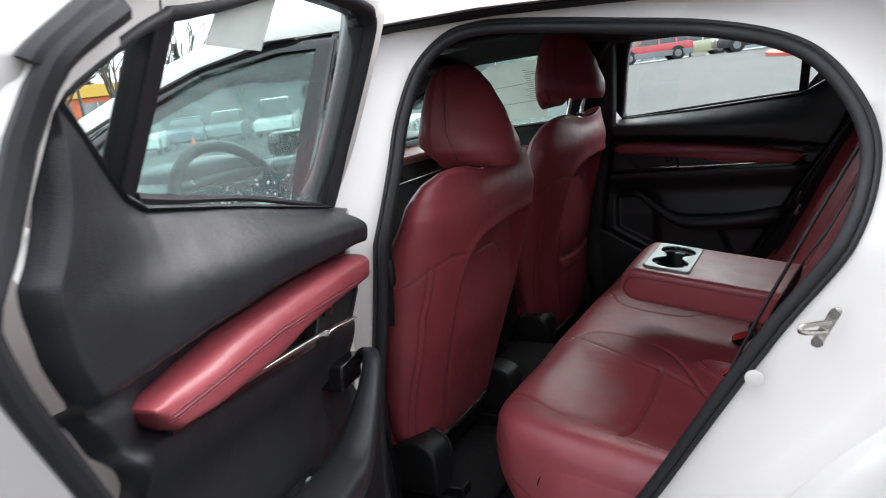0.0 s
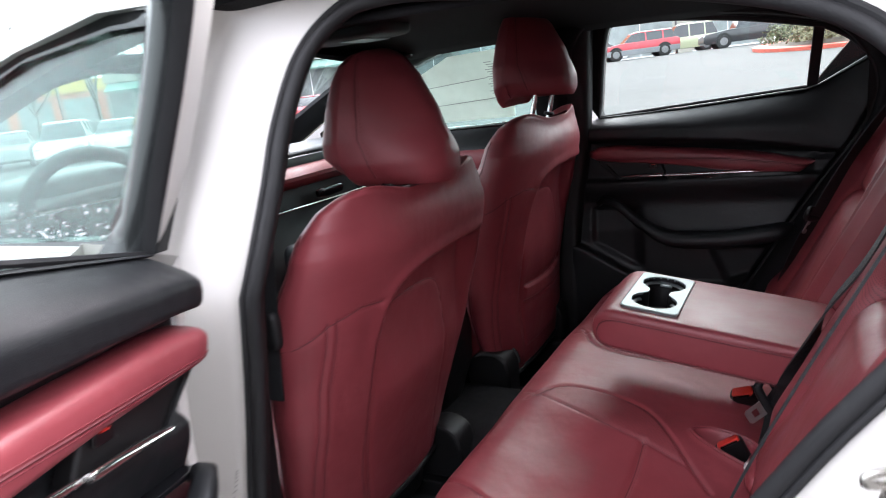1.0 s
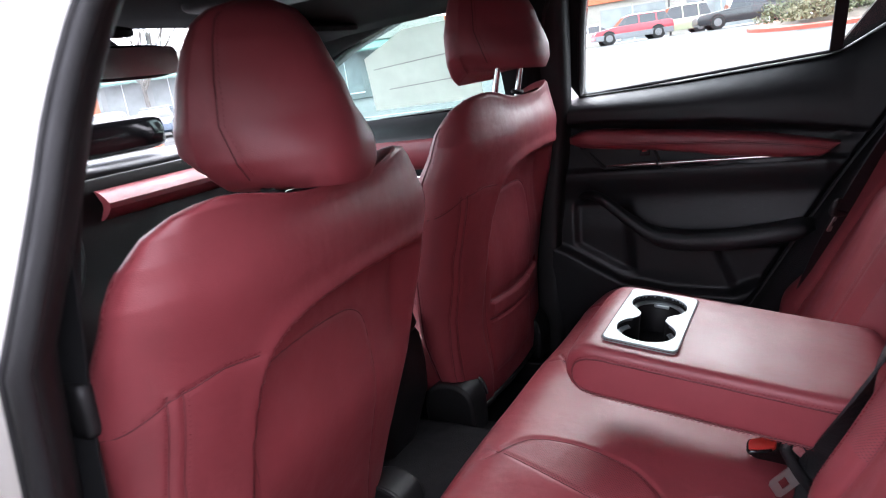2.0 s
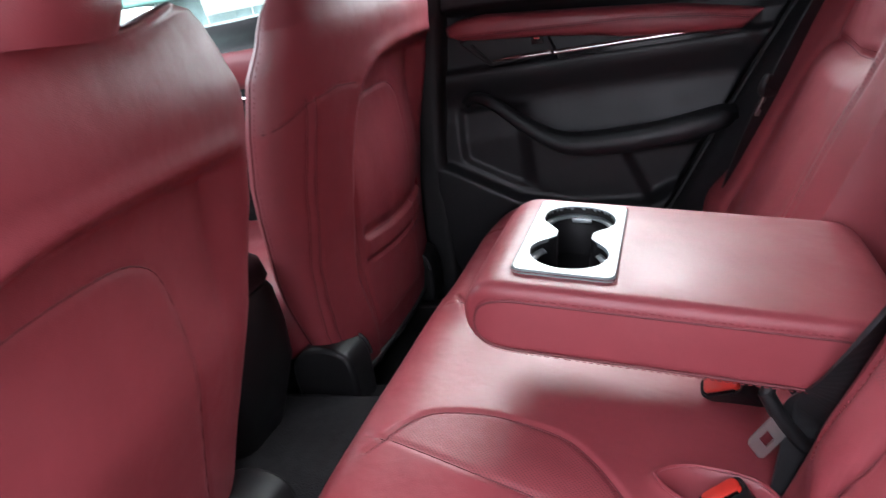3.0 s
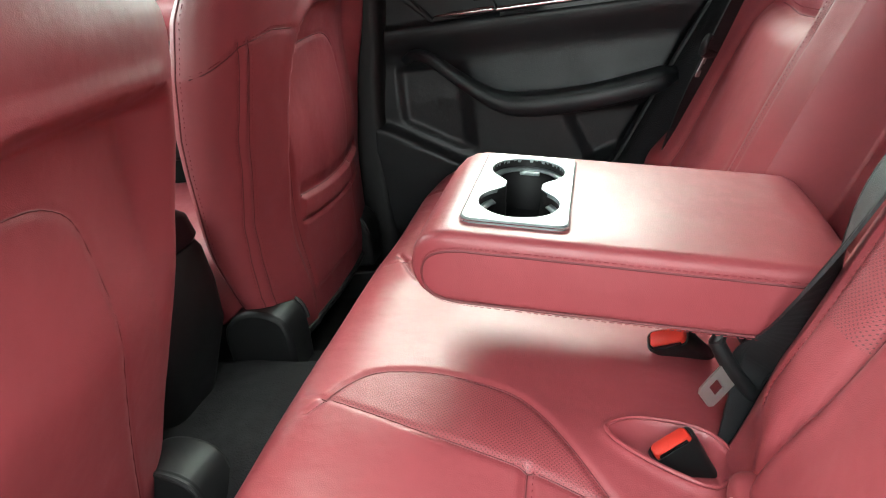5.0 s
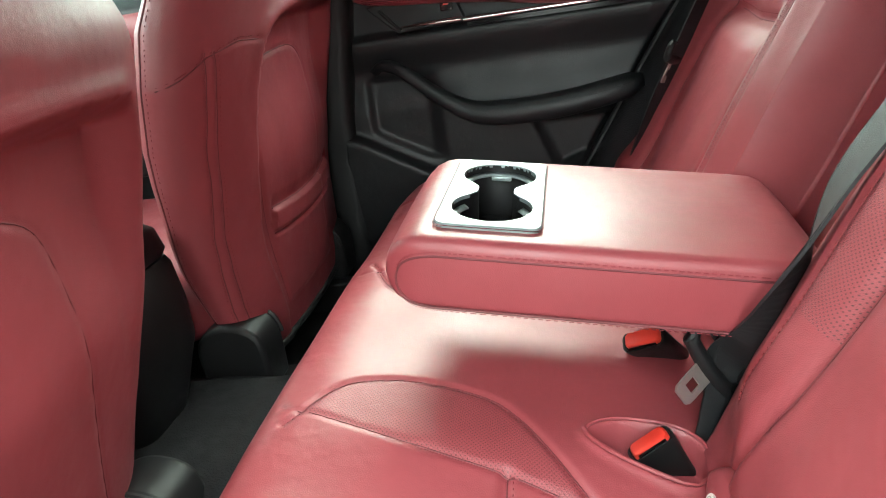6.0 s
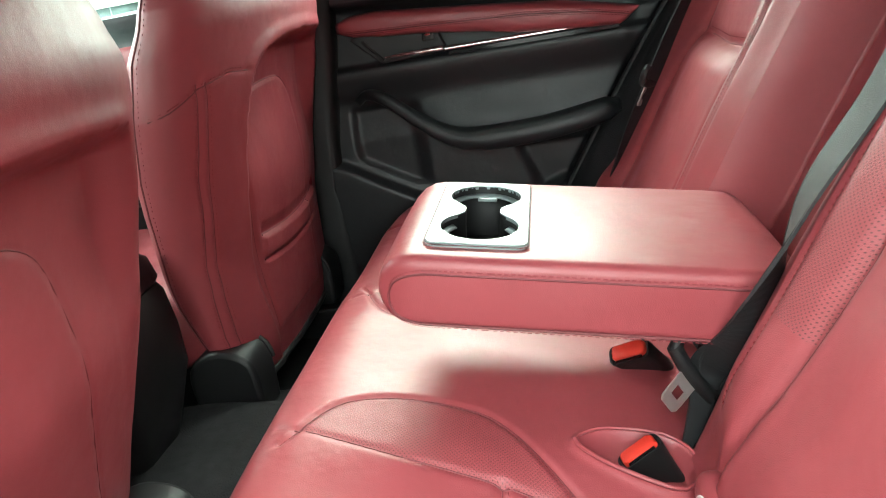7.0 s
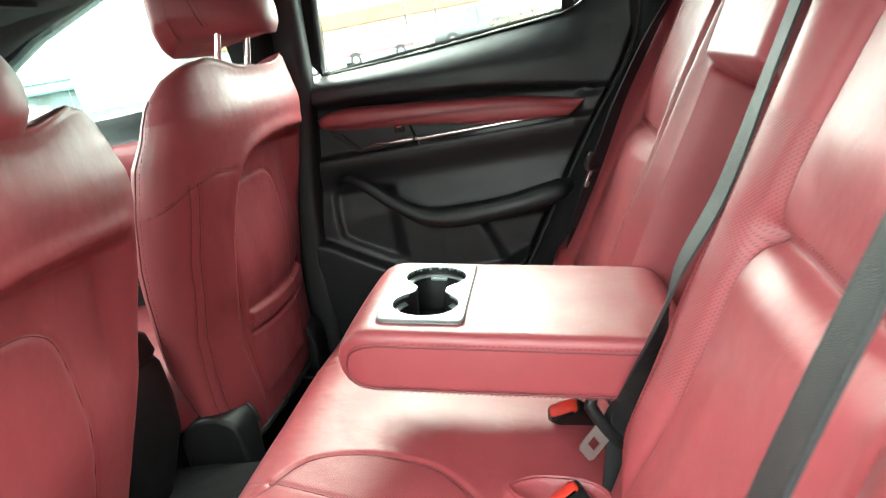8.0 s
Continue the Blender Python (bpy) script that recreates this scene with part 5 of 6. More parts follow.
# ======== folding arm rest ========
arm = thing("centre_arm_rest", "folded-down red leather arm rest with two cup holders", "arm rest")
AT = radians(9.6)
AX = Vector((math.cos(AT), 0, -math.sin(AT)))          # along the arm rest, to the rear
AZ = Vector((math.sin(AT), 0, math.cos(AT)))
AO = Vector((0.0, 0.0, 0.750))
arm_at = lambda a, b, c: AO + AX * a + Vector((0, b, 0)) + AZ * c


def arm_body():
    """The padded block, left open under the cup holder plate."""
    xs = [-0.148, -0.147, -0.143, -0.135, -0.122, -0.110] + [-0.100 + 0.008 * k for k in range(14)] + [0.03, 0.07, 0.15, 0.22, 0.245, 0.258, 0.268, 0.274, 0.276]
    rings, flat = [], []
    for a in xs:
        q = max(0, (-0.104 - a) / 0.044, (a - 0.235) / 0.041)
        sq = math.sqrt(max(0, 1 - min(1, q) ** 2.2))
        hw = 0.120 + 0.016 * sq
        h0, h1 = -0.078 + 0.034 * (1 - sq), 0.0 - 0.034 * (1 - sq)
        r = min(0.013, (h1 - h0) / 2 * 0.98)
        sec = rounded(0, (h0 + h1) / 2, hw, (h1 - h0) / 2, r, 6)
        top = [(hw - r - (2 * hw - 2 * r) * k / 26, h1) for k in range(27)]
        sec = sec[:6] + top + sec[8:]
        ring = []
        for b, c in sec:
            sag = 0.004 * (1 - (b / 0.136) ** 2) if c > -0.03 else 0
            c2 = c + sag - 0.003 - 0.0025 * bump1(c + 0.016, 0.0025) * (1 if abs(b) > 0.11 else 0)
            b2 = b - math.copysign(0.002 * bump1(c + 0.019, 0.003), b) if abs(b) > 0.11 else b
            ring.append(arm_at(a, b2, c2))
            flat.append((a, b, c))
        rings.append(ring)
    vs, fs = closed_loft(rings)
    keep = []
    for f in fs:
        a, b, c = (sum(flat[i][q] for i in f) / len(f) for q in range(3))
        if len(f) == 4 and c > -0.012 and abs(a + 0.05) < 0.049 and abs(b) < 0.102:
            continue
        keep.append(f)
    return vs, keep


part("arm_rest_body", arm_body(), M_red, arm, sharp=70)


def arm_side(a):
    """Half width of the arm rest and its rounding at a place along it."""
    q = max(0, (-0.104 - a) / 0.044, (a - 0.235) / 0.041)
    sq = math.sqrt(max(0, 1 - min(1, q) ** 2.2))
    return 0.120 + 0.016 * sq


run = smooth_path([(0.245, 0, -0.0195), (0.10, 0, -0.0195), (-0.06, 0, -0.0195), (-0.105, 0, -0.0205), (-0.128, 0, -0.030), (-0.135, 0, -0.048), (-0.128, 0, -0.066), (-0.105, 0, -0.0745), (-0.06, 0, -0.0755), (0.10, 0, -0.0755), (0.245, 0, -0.0755)], 12)
for sgn in (-1, 1):
    part("seam", tube([arm_at(p.x, sgn * (arm_side(p.x) - 0.0006), p.z) for p in run], 0.0015, 6), M_seam, arm)
    geos = []
    for p, q in zip(run, run[1:]):
        n = max(1, int((q - p).length / 0.0062))
        for k in range(n):
            c, e = p.lerp(q, k / n), p.lerp(q, (k + 0.62) / n)
            geos.append(tube([arm_at(v.x, sgn * (arm_side(v.x) + 0.0003), v.z + 0.0042 * (1 if v.z > -0.05 else -0.6)) for v in (c, e)], 0.0006, 4))
    st = part("stitching", merge(*geos), M_thread, arm)
    st["kind"] = "stuff"
PL = rounded(-0.050, 0.0, 0.0535, 0.107, 0.010)


def cup_outline():
    """Two overlapping cup holes joined by a waist."""
    pts = []
    R, yc, cx = 0.0425, 0.0515, -0.050
    for k in range(29):
        a = radians(-50 + 280 * k / 28)
        pts.append((cx + R * math.cos(a), yc + R * math.sin(a)))
    pts += [(cx - 0.020, 0.008), (cx - 0.020, -0.008)]
    for k in range(29):
        a = radians(130 + 280 * k / 28)
        pts.append((cx + R * math.cos(a), -yc + R * math.sin(a)))
    pts += [(cx + 0.020, -0.008), (cx + 0.020, 0.008)]
    return pts


CUP = cup_outline()


def plate_with_hole():
    """The plate as a flat ring between its outline and the cups."""
    n = 120
    def resample(path, m):
        p = [Vector((a, b, 0)) for a, b in path]
        p.append(p[0])
        ls = [0]
        for i in range(1, len(p)):
            ls.append(ls[-1] + (p[i] - p[i - 1]).length)
        out = []
        for k in range(m):
            d = ls[-1] * k / m
            i = max(j for j in range(len(ls)) if ls[j] <= d)
            i = min(i, len(p) - 2)
            t = (d - ls[i]) / max(1e-9, ls[i + 1] - ls[i])
            out.append(p[i].lerp(p[i + 1], t))
        return out
    cen = Vector((-0.05, 0, 0))
    def by_angle(path):
        return sorted(resample(path, 400), key=lambda v: math.atan2(v.y - cen.y, v.x - cen.x))
    o, c = by_angle(PL), by_angle(CUP)
    angs = [-math.pi + 2 * math.pi * (k + 0.5) / n for k in range(n)]
    pick = lambda s, a: min(s, key=lambda v: abs(math.atan2(v.y, v.x - cen.x) - a))
    O = [pick(o, a) for a in angs]
    C = [pick(c, a) for a in angs]
    r0 = [arm_at(v.x, v.y, -0.004) for v in O]
    r1 = [arm_at(v.x, v.y, 0.0020) for v in O]
    r2 = [arm_at(cen.x + (v.x - cen.x) * 0.975, v.y * 0.985, 0.0036) for v in O]
    r3 = [arm_at(v.x, v.y, 0.0036) for v in C]
    r4 = [arm_at(cen.x + (v.x - cen.x) * 0.985, v.y * 0.99, 0.0018) for v in C]
    r5 = [arm_at(cen.x + (v.x - cen.x) * 0.985, v.y * 0.99, -0.001) for v in C]
    return sheet_loft([r0, r1, r2, r3, r4, r5])


part("cup_holder_plate", plate_with_hole(), M_satin, arm, "satin silver cup holder plate", sharp=35)
part("plate_gap", sheet_loft([[arm_at(-0.05 + (a + 0.05) * 1.03, b * 1.015, 0.0012) for a, b in PL], [arm_at(a, b, 0.0015) for a, b in PL]]), M_seam, arm)
well = [[arm_at(-0.05 + (a + 0.05) * q, b * q2, d) for a, b in CUP] for q, q2, d in ((0.985, 0.99, 0.002), (0.98, 0.985, -0.02), (0.95, 0.97, -0.0235), (0.93, 0.96, -0.062), (0.5, 0.8, -0.064))]
wv, wf = sheet_loft(well)
wf.append(tuple(len(CUP) * 4 + i for i in range(len(CUP))))
part("cup_well", (wv, wf), M_plastic, arm, "black cup holder well", sharp=50)
for sgn in (-1, 1):
    rim_o = [arm_at(-0.05 + 0.0418 * math.cos(a), sgn * 0.0515 + 0.0418 * math.sin(a), -0.007) for a in [radians(-40 + 260 * k / 40) if sgn > 0 else radians(140 + 260 * k / 40) for k in range(41)]]
    rim_i = [arm_at(-0.05 + 0.0345 * math.cos(a), sgn * 0.0515 + 0.0345 * math.sin(a), -0.0095) for a in [radians(-40 + 260 * k / 40) if sgn > 0 else radians(140 + 260 * k / 40) for k in range(41)]]
    part("cup_ledge", sheet_loft([rim_o, rim_i], closed=False), M_satin, arm, "silver ledge inside the cup holder", thick=0.0015)
    part("cup_grip", prism(rounded(-0.05, sgn * 0.078, 0.012, 0.003, 0.002), lambda a, b, d: arm_at(a, b, d), -0.012, -0.008), M_satin, arm, bevel=0.0008)


# ======== belts and buckles ========
def buckle(base, axis, width, label, s=1.0):
    """A belt buckle: the middle of its button end, the way that it points and the way of its width."""
    b = thing("seat_belt_buckle", label, "belt buckle", group="rear belt buckles")
    ax = Vector(axis).normalized()
    wd = Vector(width)
    wd = (wd - ax * wd.dot(ax)).normalized()
    m = Matrix.Translation(base) @ Matrix((ax, wd, ax.cross(wd))).transposed().to_4x4() @ Matrix.Scale(s, 4)
    # the body widens a little towards the button
    rings = [[Vector((d, q * k, a * k)) for a, q in rounded(0, 0, 0.0125, 0.027, 0.008, 4)] for d, k in ((-0.075, 0.80), (-0.05, 0.86), (-0.015, 0.97), (-0.004, 1.0), (0.0, 0.97), (0.0, 0.88), (-0.004, 0.86))]
    part("buckle_body", moved(closed_loft(rings), m), M_plastic, b, sharp=45)
    rings = [[Vector((d, q * k, 0.0015 + a * k)) for a, q in rounded(0, 0, 0.0095, 0.022, 0.006, 4)] for d, k in ((-0.006, 1.0), (0.001, 1.0), (0.0035, 0.93), (0.0042, 0.80))]
    part("release_button", moved(closed_loft(rings), m), M_button, b, "red release button", sharp=45)
    part("slot", moved(box((0.0, -0.017, -0.0115), (0.0022, 0.017, -0.0085)), m), M_gloss, b)
    return b


# buckle lying in the pit and buckle under the arm rest
buckle(Vector((0.090, -0.156, 0.536)), (-0.45, -0.12, 0.88), (0.88, 0.25, 0.40), "black belt buckle with a red button in the cushion pocket", 0.92)
buckle(Vector((0.099, 0.000, 0.560)), (-0.50, -0.50, 0.70), (0.90, -0.25, 0.30), "black belt buckle with a red button under the arm rest")


def tongue_set(pos, up, side, label):
    """Belt tongue: a black moulded loop round the webbing with a slotted steel latch plate."""
    t = thing("seat_belt_tongue", label, "belt tongue", group="rear belt tongues")
    u = Vector(up).normalized()
    s = Vector(side)
    s = (s - u * s.dot(u)).normalized()
    n = u.cross(s)
    at = lambda a, b, c: Vector(pos) + s * a + u * b + n * c
    # grip along the latch side, arms at both ends and a thin bar closing the loop
    grip = [[at(-0.040 + 0.080 * k / 16, -0.002 + 0.008 * math.cos(q) - 0.004 * math.sin(math.pi * k / 16), (0.0065 + 0.002 * math.sin(math.pi * k / 16)) * math.sin(q)) for q in [2 * math.pi * j / 14 for j in range(14)]] for k in range(17)]
    part("slider_bar", closed_loft(grip), M_plastic, t, sharp=50)
    for e in (-1, 1):
        arm_ = smooth_path([at(e * 0.034, -0.004, 0), at(e * 0.040, 0.006, 0), at(e * 0.040, 0.017, 0.001), at(e * 0.033, 0.023, 0.002)], 5)
        part("slider_arm", tube(arm_, [0.0075 - 0.0022 * k / (len(arm_) - 1) for k in range(len(arm_))], 10), M_plastic, t)
    part("slider_cross_bar", tube([at(-0.033, 0.022, 0.003), at(0.033, 0.022, 0.003)], 0.0035, 8), M_plastic, t)
    flat = lambda pts: prism(pts, lambda a, b, c: at(a, b, c), -0.0013, 0.0013)
    plate = [flat([(-0.017, -0.004), (0.017, -0.004), (0.013, -0.014), (0.013, -0.024), (-0.013, -0.024), (-0.013, -0.014)]),
             flat([(-0.013, -0.024), (-0.0065, -0.024), (-0.0065, -0.036), (-0.013, -0.036)]), flat([(0.0065, -0.024), (0.013, -0.024), (0.013, -0.036), (0.0065, -0.036)]),
             flat([(-0.013, -0.036), (0.013, -0.036), (0.0125, -0.044), (0.009, -0.048), (-0.009, -0.048), (-0.0125, -0.044)])]
    part("latch_plate", merge(*plate), M_plate, t, "bare steel latch plate with a slot")
    return t


def belt(pts, sides, label, w=0.047):
    b = thing("seat_belt", label, "seat belt", group="rear seat belts")
    p = smooth_path(pts, 8)
    sd = smooth_path(sides, 8)
    part("webbing", strap(p, sd, w), M_web, b)
    ge = []
    for e in (-0.44, 0.44):
        ge.append(tube([q + Vector(s).normalized() * (w * e) for q, s in zip(p, sd)], 0.0016, 5))
    part("webbing_edge", merge(*ge), M_web, b)
    return b


# middle belt lying along the backrest, twisted halfway, its tongue at the foot
belt([(0.150, -0.135, 0.49), (0.166, -0.120, 0.555), (0.172, -0.116, 0.600), (0.190, -0.147, 0.642), (0.208, -0.162, 0.700), (0.240, -0.172, 0.795), (0.295, -0.168, 0.88), (0.350, -0.158, 0.99), (0.400, -0.150, 1.09), (0.45, -0.14, 1.18)],
     [(0.6, 0.1, -0.7), (0.5, 0.08, -0.86), (0.48, 0.08, -0.87), (0.5, 0.1, -0.8), (0.5, 0.5, -0.5), (0.1, 1, -0.1), (0.05, 1, 0), (0.12, 1, 0), (0.12, 1, 0), (0.12, 1, 0)],
     "black webbing belt hanging twisted down the rear backrest")
tongue_set((0.155, -0.117, 0.601), (0.70, 0.58, 0.42), (0.48, 0.08, -0.87), "black belt tongue with a steel plate hanging at the seat's foot")
# far outer belt
belt([(0.43, 0.545, 1.12), (0.36, 0.555, 1.03), (0.285, 0.560, 0.91), (0.224, 0.560, 0.79), (0.175, 0.575, 0.68), (0.12, 0.60, 0.53)],
     [(0.3, 1, 0), (0.5, 0.85, 0), (0.6, 0.8, 0), (0.7, 0.7, 0), (0.7, 0.7, 0), (0.6, 0.8, 0)],
     "black webbing belt hanging beside the far rear door")
tongue_set((0.216, 0.556, 0.785), (0.5, 0, 1), (0.5, 0.85, 0), "black belt tongue with a steel plate on the far belt")
# near outer belt
belt([(0.36, -0.575, 1.14), (0.300, -0.585, 1.03), (0.248, -0.588, 0.93), (0.205, -0.592, 0.845), (0.155, -0.60, 0.74), (0.10, -0.605, 0.60), (0.06, -0.61, 0.50)],
     [(0, 1, -0.35)] * 7,
     "black webbing belt hanging beside the open doorway", 0.038)

# front belt latch beside the driver's seat
fb = thing("front_belt_tongue", "black belt tongue hanging on the centre pillar", "belt tongue")
part("slider", soft_box((-0.455, -0.655, 0.905), (0.02, 0.012, 0.03), 3.5, 16, 10), M_plastic, fb)
part("webbing", strap([(-0.47, -0.665, 0.80), (-0.462, -0.66, 0.90), (-0.455, -0.64, 1.05), (-0.445, -0.60, 1.20)], [(1, 0.2, 0)] * 4, 0.045), M_web, fb)


# ======== centre console, dash, wheel, mirror ========
con = thing("centre_console", "black padded centre console behind the gear lever", "console")
rings = []
for z, hw, xr in ((0.45, 0.060, -0.555), (0.49, 0.070, -0.540), (0.56, 0.098, -0.523), (0.62, 0.100, -0.520), (0.676, 0.099, -0.524), (0.688, 0.095, -0.529)):
    rings.append([Vector((a, b, z)) for a, b in rounded((xr - 1.0) / 2, 0.0, (xr + 1.0) / 2, hw, 0.035, 5)])
part("console_body", closed_loft(rings), M_plastic, con, sharp=50)
rings = []
for z, hw, xr in ((0.690, 0.095, -0.530), (0.697, 0.099, -0.526), (0.725, 0.098, -0.532), (0.742, 0.086, -0.552), (0.748, 0.065, -0.58)):
    rings.append([Vector((a, b, z)) for a, b in rounded((xr - 0.86) / 2, 0.0, (xr + 0.86) / 2, hw, 0.035, 5)])
part("console_lid", closed_loft(rings), M_black, con, "black padded lid", sharp=50)
part("tray", box((-1.02, -0.10, 0.70), (-0.86, 0.10, 0.72)), M_gloss, con, bevel=0.006)
lever = thing("gear_lever", "black gear lever with a chrome collar", "gear lever")
part("shaft", tube([(-0.93, -0.055, 0.71), (-0.925, -0.055, 0.80)], 0.014, 12), M_chrome, lever)
part("boot", closed_loft([[Vector((-0.93 + q * math.cos(a), -0.055 + q * math.sin(a), z)) for a in [2 * math.pi * k / 16 for k in range(16)]] for q, z in ((0.05, 0.715), (0.035, 0.74), (0.018, 0.765))]), M_black, lever)
part("knob", soft_box((-0.922, -0.055, 0.835), (0.026, 0.026, 0.038), 2.6, 18, 12), M_black, lever)

dash = thing("dashboard", "dashboard with a grey top and a red leather band", "dashboard")
part("dash_top", grid(lambda u, v: Vector((-1.10 - 0.43 * u, -0.70 + 1.40 * v, 1.070 + 0.02 * math.sin(math.pi * u) - 0.05 * u * u + 0.015 * bump1(-0.70 + 1.40 * v + 0.36, 0.2))), 14, 30), M_dash, dash, "grey soft dash top", thick=0.012)
part("dash_front", grid(lambda u, v: Vector((-1.07 - 0.02 * math.sin(u * 6) + 0.05 * u, -0.70 + 1.40 * v, 1.065 - 0.36 * u)), 12, 20), M_plastic, dash, thick=0.01)
rings = [[Vector((-1.045 + 0.022 * max(0, math.sin(a)) - 0.02 * abs(math.cos(a)), y, 1.012 + 0.030 * math.cos(a))) for a in [2 * math.pi * q / 18 for q in range(18)]] for y in (-0.16, 0.0, 0.2, 0.45, 0.69)]
part("red_band", closed_loft(rings), M_red, dash, "red leather band across the dash")
part("bright_line", tube([(-1.035, -0.10, 0.935), (-1.03, 0.30, 0.930), (-1.03, 0.68, 0.935)], 0.003, 6), M_chrome, dash)
part("air_vent", soft_box((-1.03, 0.26, 0.955), (0.012, 0.06, 0.014), 4, 18, 8), M_gloss, dash)
part("screen", soft_box((-1.16, -0.02, 1.135), (0.035, 0.125, 0.038), 6, 24, 10), M_gloss, dash, "dark display screen")
part("instrument_hood", soft_box((-1.22, -0.39, 1.095), (0.10, 0.17, 0.04), 3, 24, 12), M_dash, dash)
wheel = thing("steering_wheel", "black leather steering wheel", "steering wheel")
wc = Vector((-1.07, -0.415, 0.995))
wa = Vector((-0.38, 0, 1)).normalized()
wu = Vector((0, 1, 0))
part("rim", tube([wc + wa * (0.182 * math.sin(a)) + wu * (0.185 * math.cos(a)) for a in [2 * math.pi * k / 64 for k in range(64)]], 0.0155, 12, True, up=(1, 0, 0.4)), M_black, wheel)
wn_ = Vector((1, 0, 0.38)).normalized()
part("hub", soft_box(wc - wn_ * 0.01, (0.03, 0.075, 0.065), 3, 20, 12), M_black, wheel)
for dy, dz in ((0.16, 0.0), (-0.16, 0.0), (0.05, -0.165), (-0.05, -0.165)):
    e = wc + wu * dy + wa * dz
    part("spoke", tube([wc + (e - wc) * 0.3 - wn_ * 0.008, e], 0.014, 8, flat=0.6), M_satin if abs(dy) < 0.1 else M_black, wheel)
part("column", tube([wc - wn_ * 0.03, wc - wn_ * 0.25], 0.045, 14), M_plastic, wheel)
mirror = thing("rear_view_mirror", "black framed rear view mirror", "mirror")
mc = Vector((-0.95, -0.105, 1.268))
part("housing", soft_box(mc, (0.014, 0.118, 0.032), 3.5, 30, 10), M_gloss, mirror)
part("mirror_glass", prism(rounded(0, 0, 0.108, 0.026, 0.014), lambda a, b, d: mc + Vector((0.0145 + d, a, b)), 0.0, 0.002), M_chrome, mirror, "mirror glass")
part("stalk", tube([mc + Vector((-0.01, 0, 0.02)), mc + Vector((-0.10, 0, 0.085))], 0.010, 8), M_plastic, mirror)
part("sensor_box", soft_box(mc + Vector((-0.10, 0, 0.09)), (0.06, 0.05, 0.025), 4), M_plastic, mirror)
# roof console, visor, grab handle
lampbox = thing("roof_console", "black roof console with a pale lamp lens", "roof lamp")
part("console_case", soft_box((-0.70, 0.0, 1.352), (0.13, 0.085, 0.022), 5), M_plastic, lampbox)
part("lens", prism(rounded(-0.66, -0.0, 0.035, 0.055, 0.008), lambda a, b, d: (a, b, 1.328 + d), 0, 0.006), M_satin, lampbox, "pale lamp lens", bevel=0.002)
for s in (-1, 1):
    vis = thing("sun_visor", "folded black sun visor under the headliner", "sun visor", group="sun visors")
    part("flap", moved(soft_box((0, 0, 0), (0.075, 0.19, 0.010), 5), pose(-0.90, s * 0.34, 1.322, 0, 14, 0)), M_lining, vis)
grab = thing("grab_handle", "black folding grab handle on the roof rail", "grab handle")
part("handle", tube(smooth_path([(-0.80, 0.535, 1.345), (-0.79, 0.50, 1.335), (-0.74, 0.49, 1.330), (-0.62, 0.49, 1.333), (-0.57, 0.50, 1.338), (-0.56, 0.535, 1.348)], 5), 0.010, 10, flat=0.7), M_plastic, grab)
# windscreen
ws = thing("windscreen", "clear raked windscreen", "windscreen", kind="structure")
part("glass", grid(lambda u, v: Vector((-1.62 + 0.62 * v - 0.0 * u, (-0.68 + 1.36 * u) * (1 - 0.16 * v), 1.055 + 0.285 * v + 0.0)), 10, 6), M_glass, ws, shadow=False)
part("lower_edge", tube([(-1.62, -0.70 + 0.1 * k, 1.05) for k in range(15)], 0.02, 8), M_rubber, ws)
cowl = thing("bonnet", "white painted bonnet ahead of the windscreen", "bonnet", kind="structure")
part("panel", grid(lambda u, v: Vector((-1.66 - 0.95 * u, -0.78 + 1.56 * v, 1.03 - 0.20 * u * u - 0.10 * abs(2 * v - 1) ** 3)), 14, 14), M_white, cowl, thick=0.006)
part("fender", grid(lambda u, v: Vector((-1.63 - 0.95 * u, -0.845 + 0.03 * v + 0.1 * u * u, 0.35 + 0.62 * v - 0.15 * v * u * u)), 14, 10), M_white, cowl, thick=0.006)
part("fender", grid(lambda u, v: Vector((-1.63 - 0.95 * u, 0.845 - 0.03 * v - 0.1 * u * u, 0.35 + 0.62 * v - 0.15 * v * u * u)), 14, 10), M_white, cowl, thick=0.006)
for s, nm in ((-1, "near"), (1, "far")):
    wm = thing("wing_mirror", "black backed wing mirror on the front door", "wing mirror", group="wing mirrors")
    part("housing", soft_box((-1.33, s * 0.93, 1.08), (0.06, 0.11, 0.065), 3), M_white, wm)
    part("mirror_glass", prism(rounded(0, 0, 0.09, 0.05, 0.02), lambda a, b, d: (-1.268 + d, s * 0.935 + a, 1.08 + b), 0, 0.002), M_chrome, wm)
    part("arm", box((-1.36, s * 0.80 - 0.03, 1.03), (-1.30, s * 0.80 + 0.06, 1.06)), M_gloss, wm, bevel=0.006)


# ======== outdoors ========
M_asphalt = material("pale_worn_asphalt", (0.050, 0.050, 0.049), 0.85, 0, 0.3, grain=0.4, grain_scale=60, vary=0.12, vary_scale=0.25, wear=0.15)
M_kerb = material("red_painted_kerb", (0.45, 0.08, 0.05), 0.7, vary=0.2, vary_scale=4)
M_soil = material("bark_mulch", (0.06, 0.045, 0.03), 0.95, vary=0.4, vary_scale=6, grain=0.8, grain_scale=40)
M_leaf = material("shrub_leaves", (0.075, 0.085, 0.035), 0.7, vary=0.4, vary_scale=3)
M_dry = material("dry_shrub_leaves", (0.13, 0.12, 0.06), 0.75, vary=0.4, vary_scale=3)
M_bark = material("grey_bark", (0.10, 0.09, 0.075), 0.9, vary=0.3, vary_scale=5)
M_needle = material("dark_conifer_needles", (0.08, 0.10, 0.075), 0.8, vary=0.3, vary_scale=4)
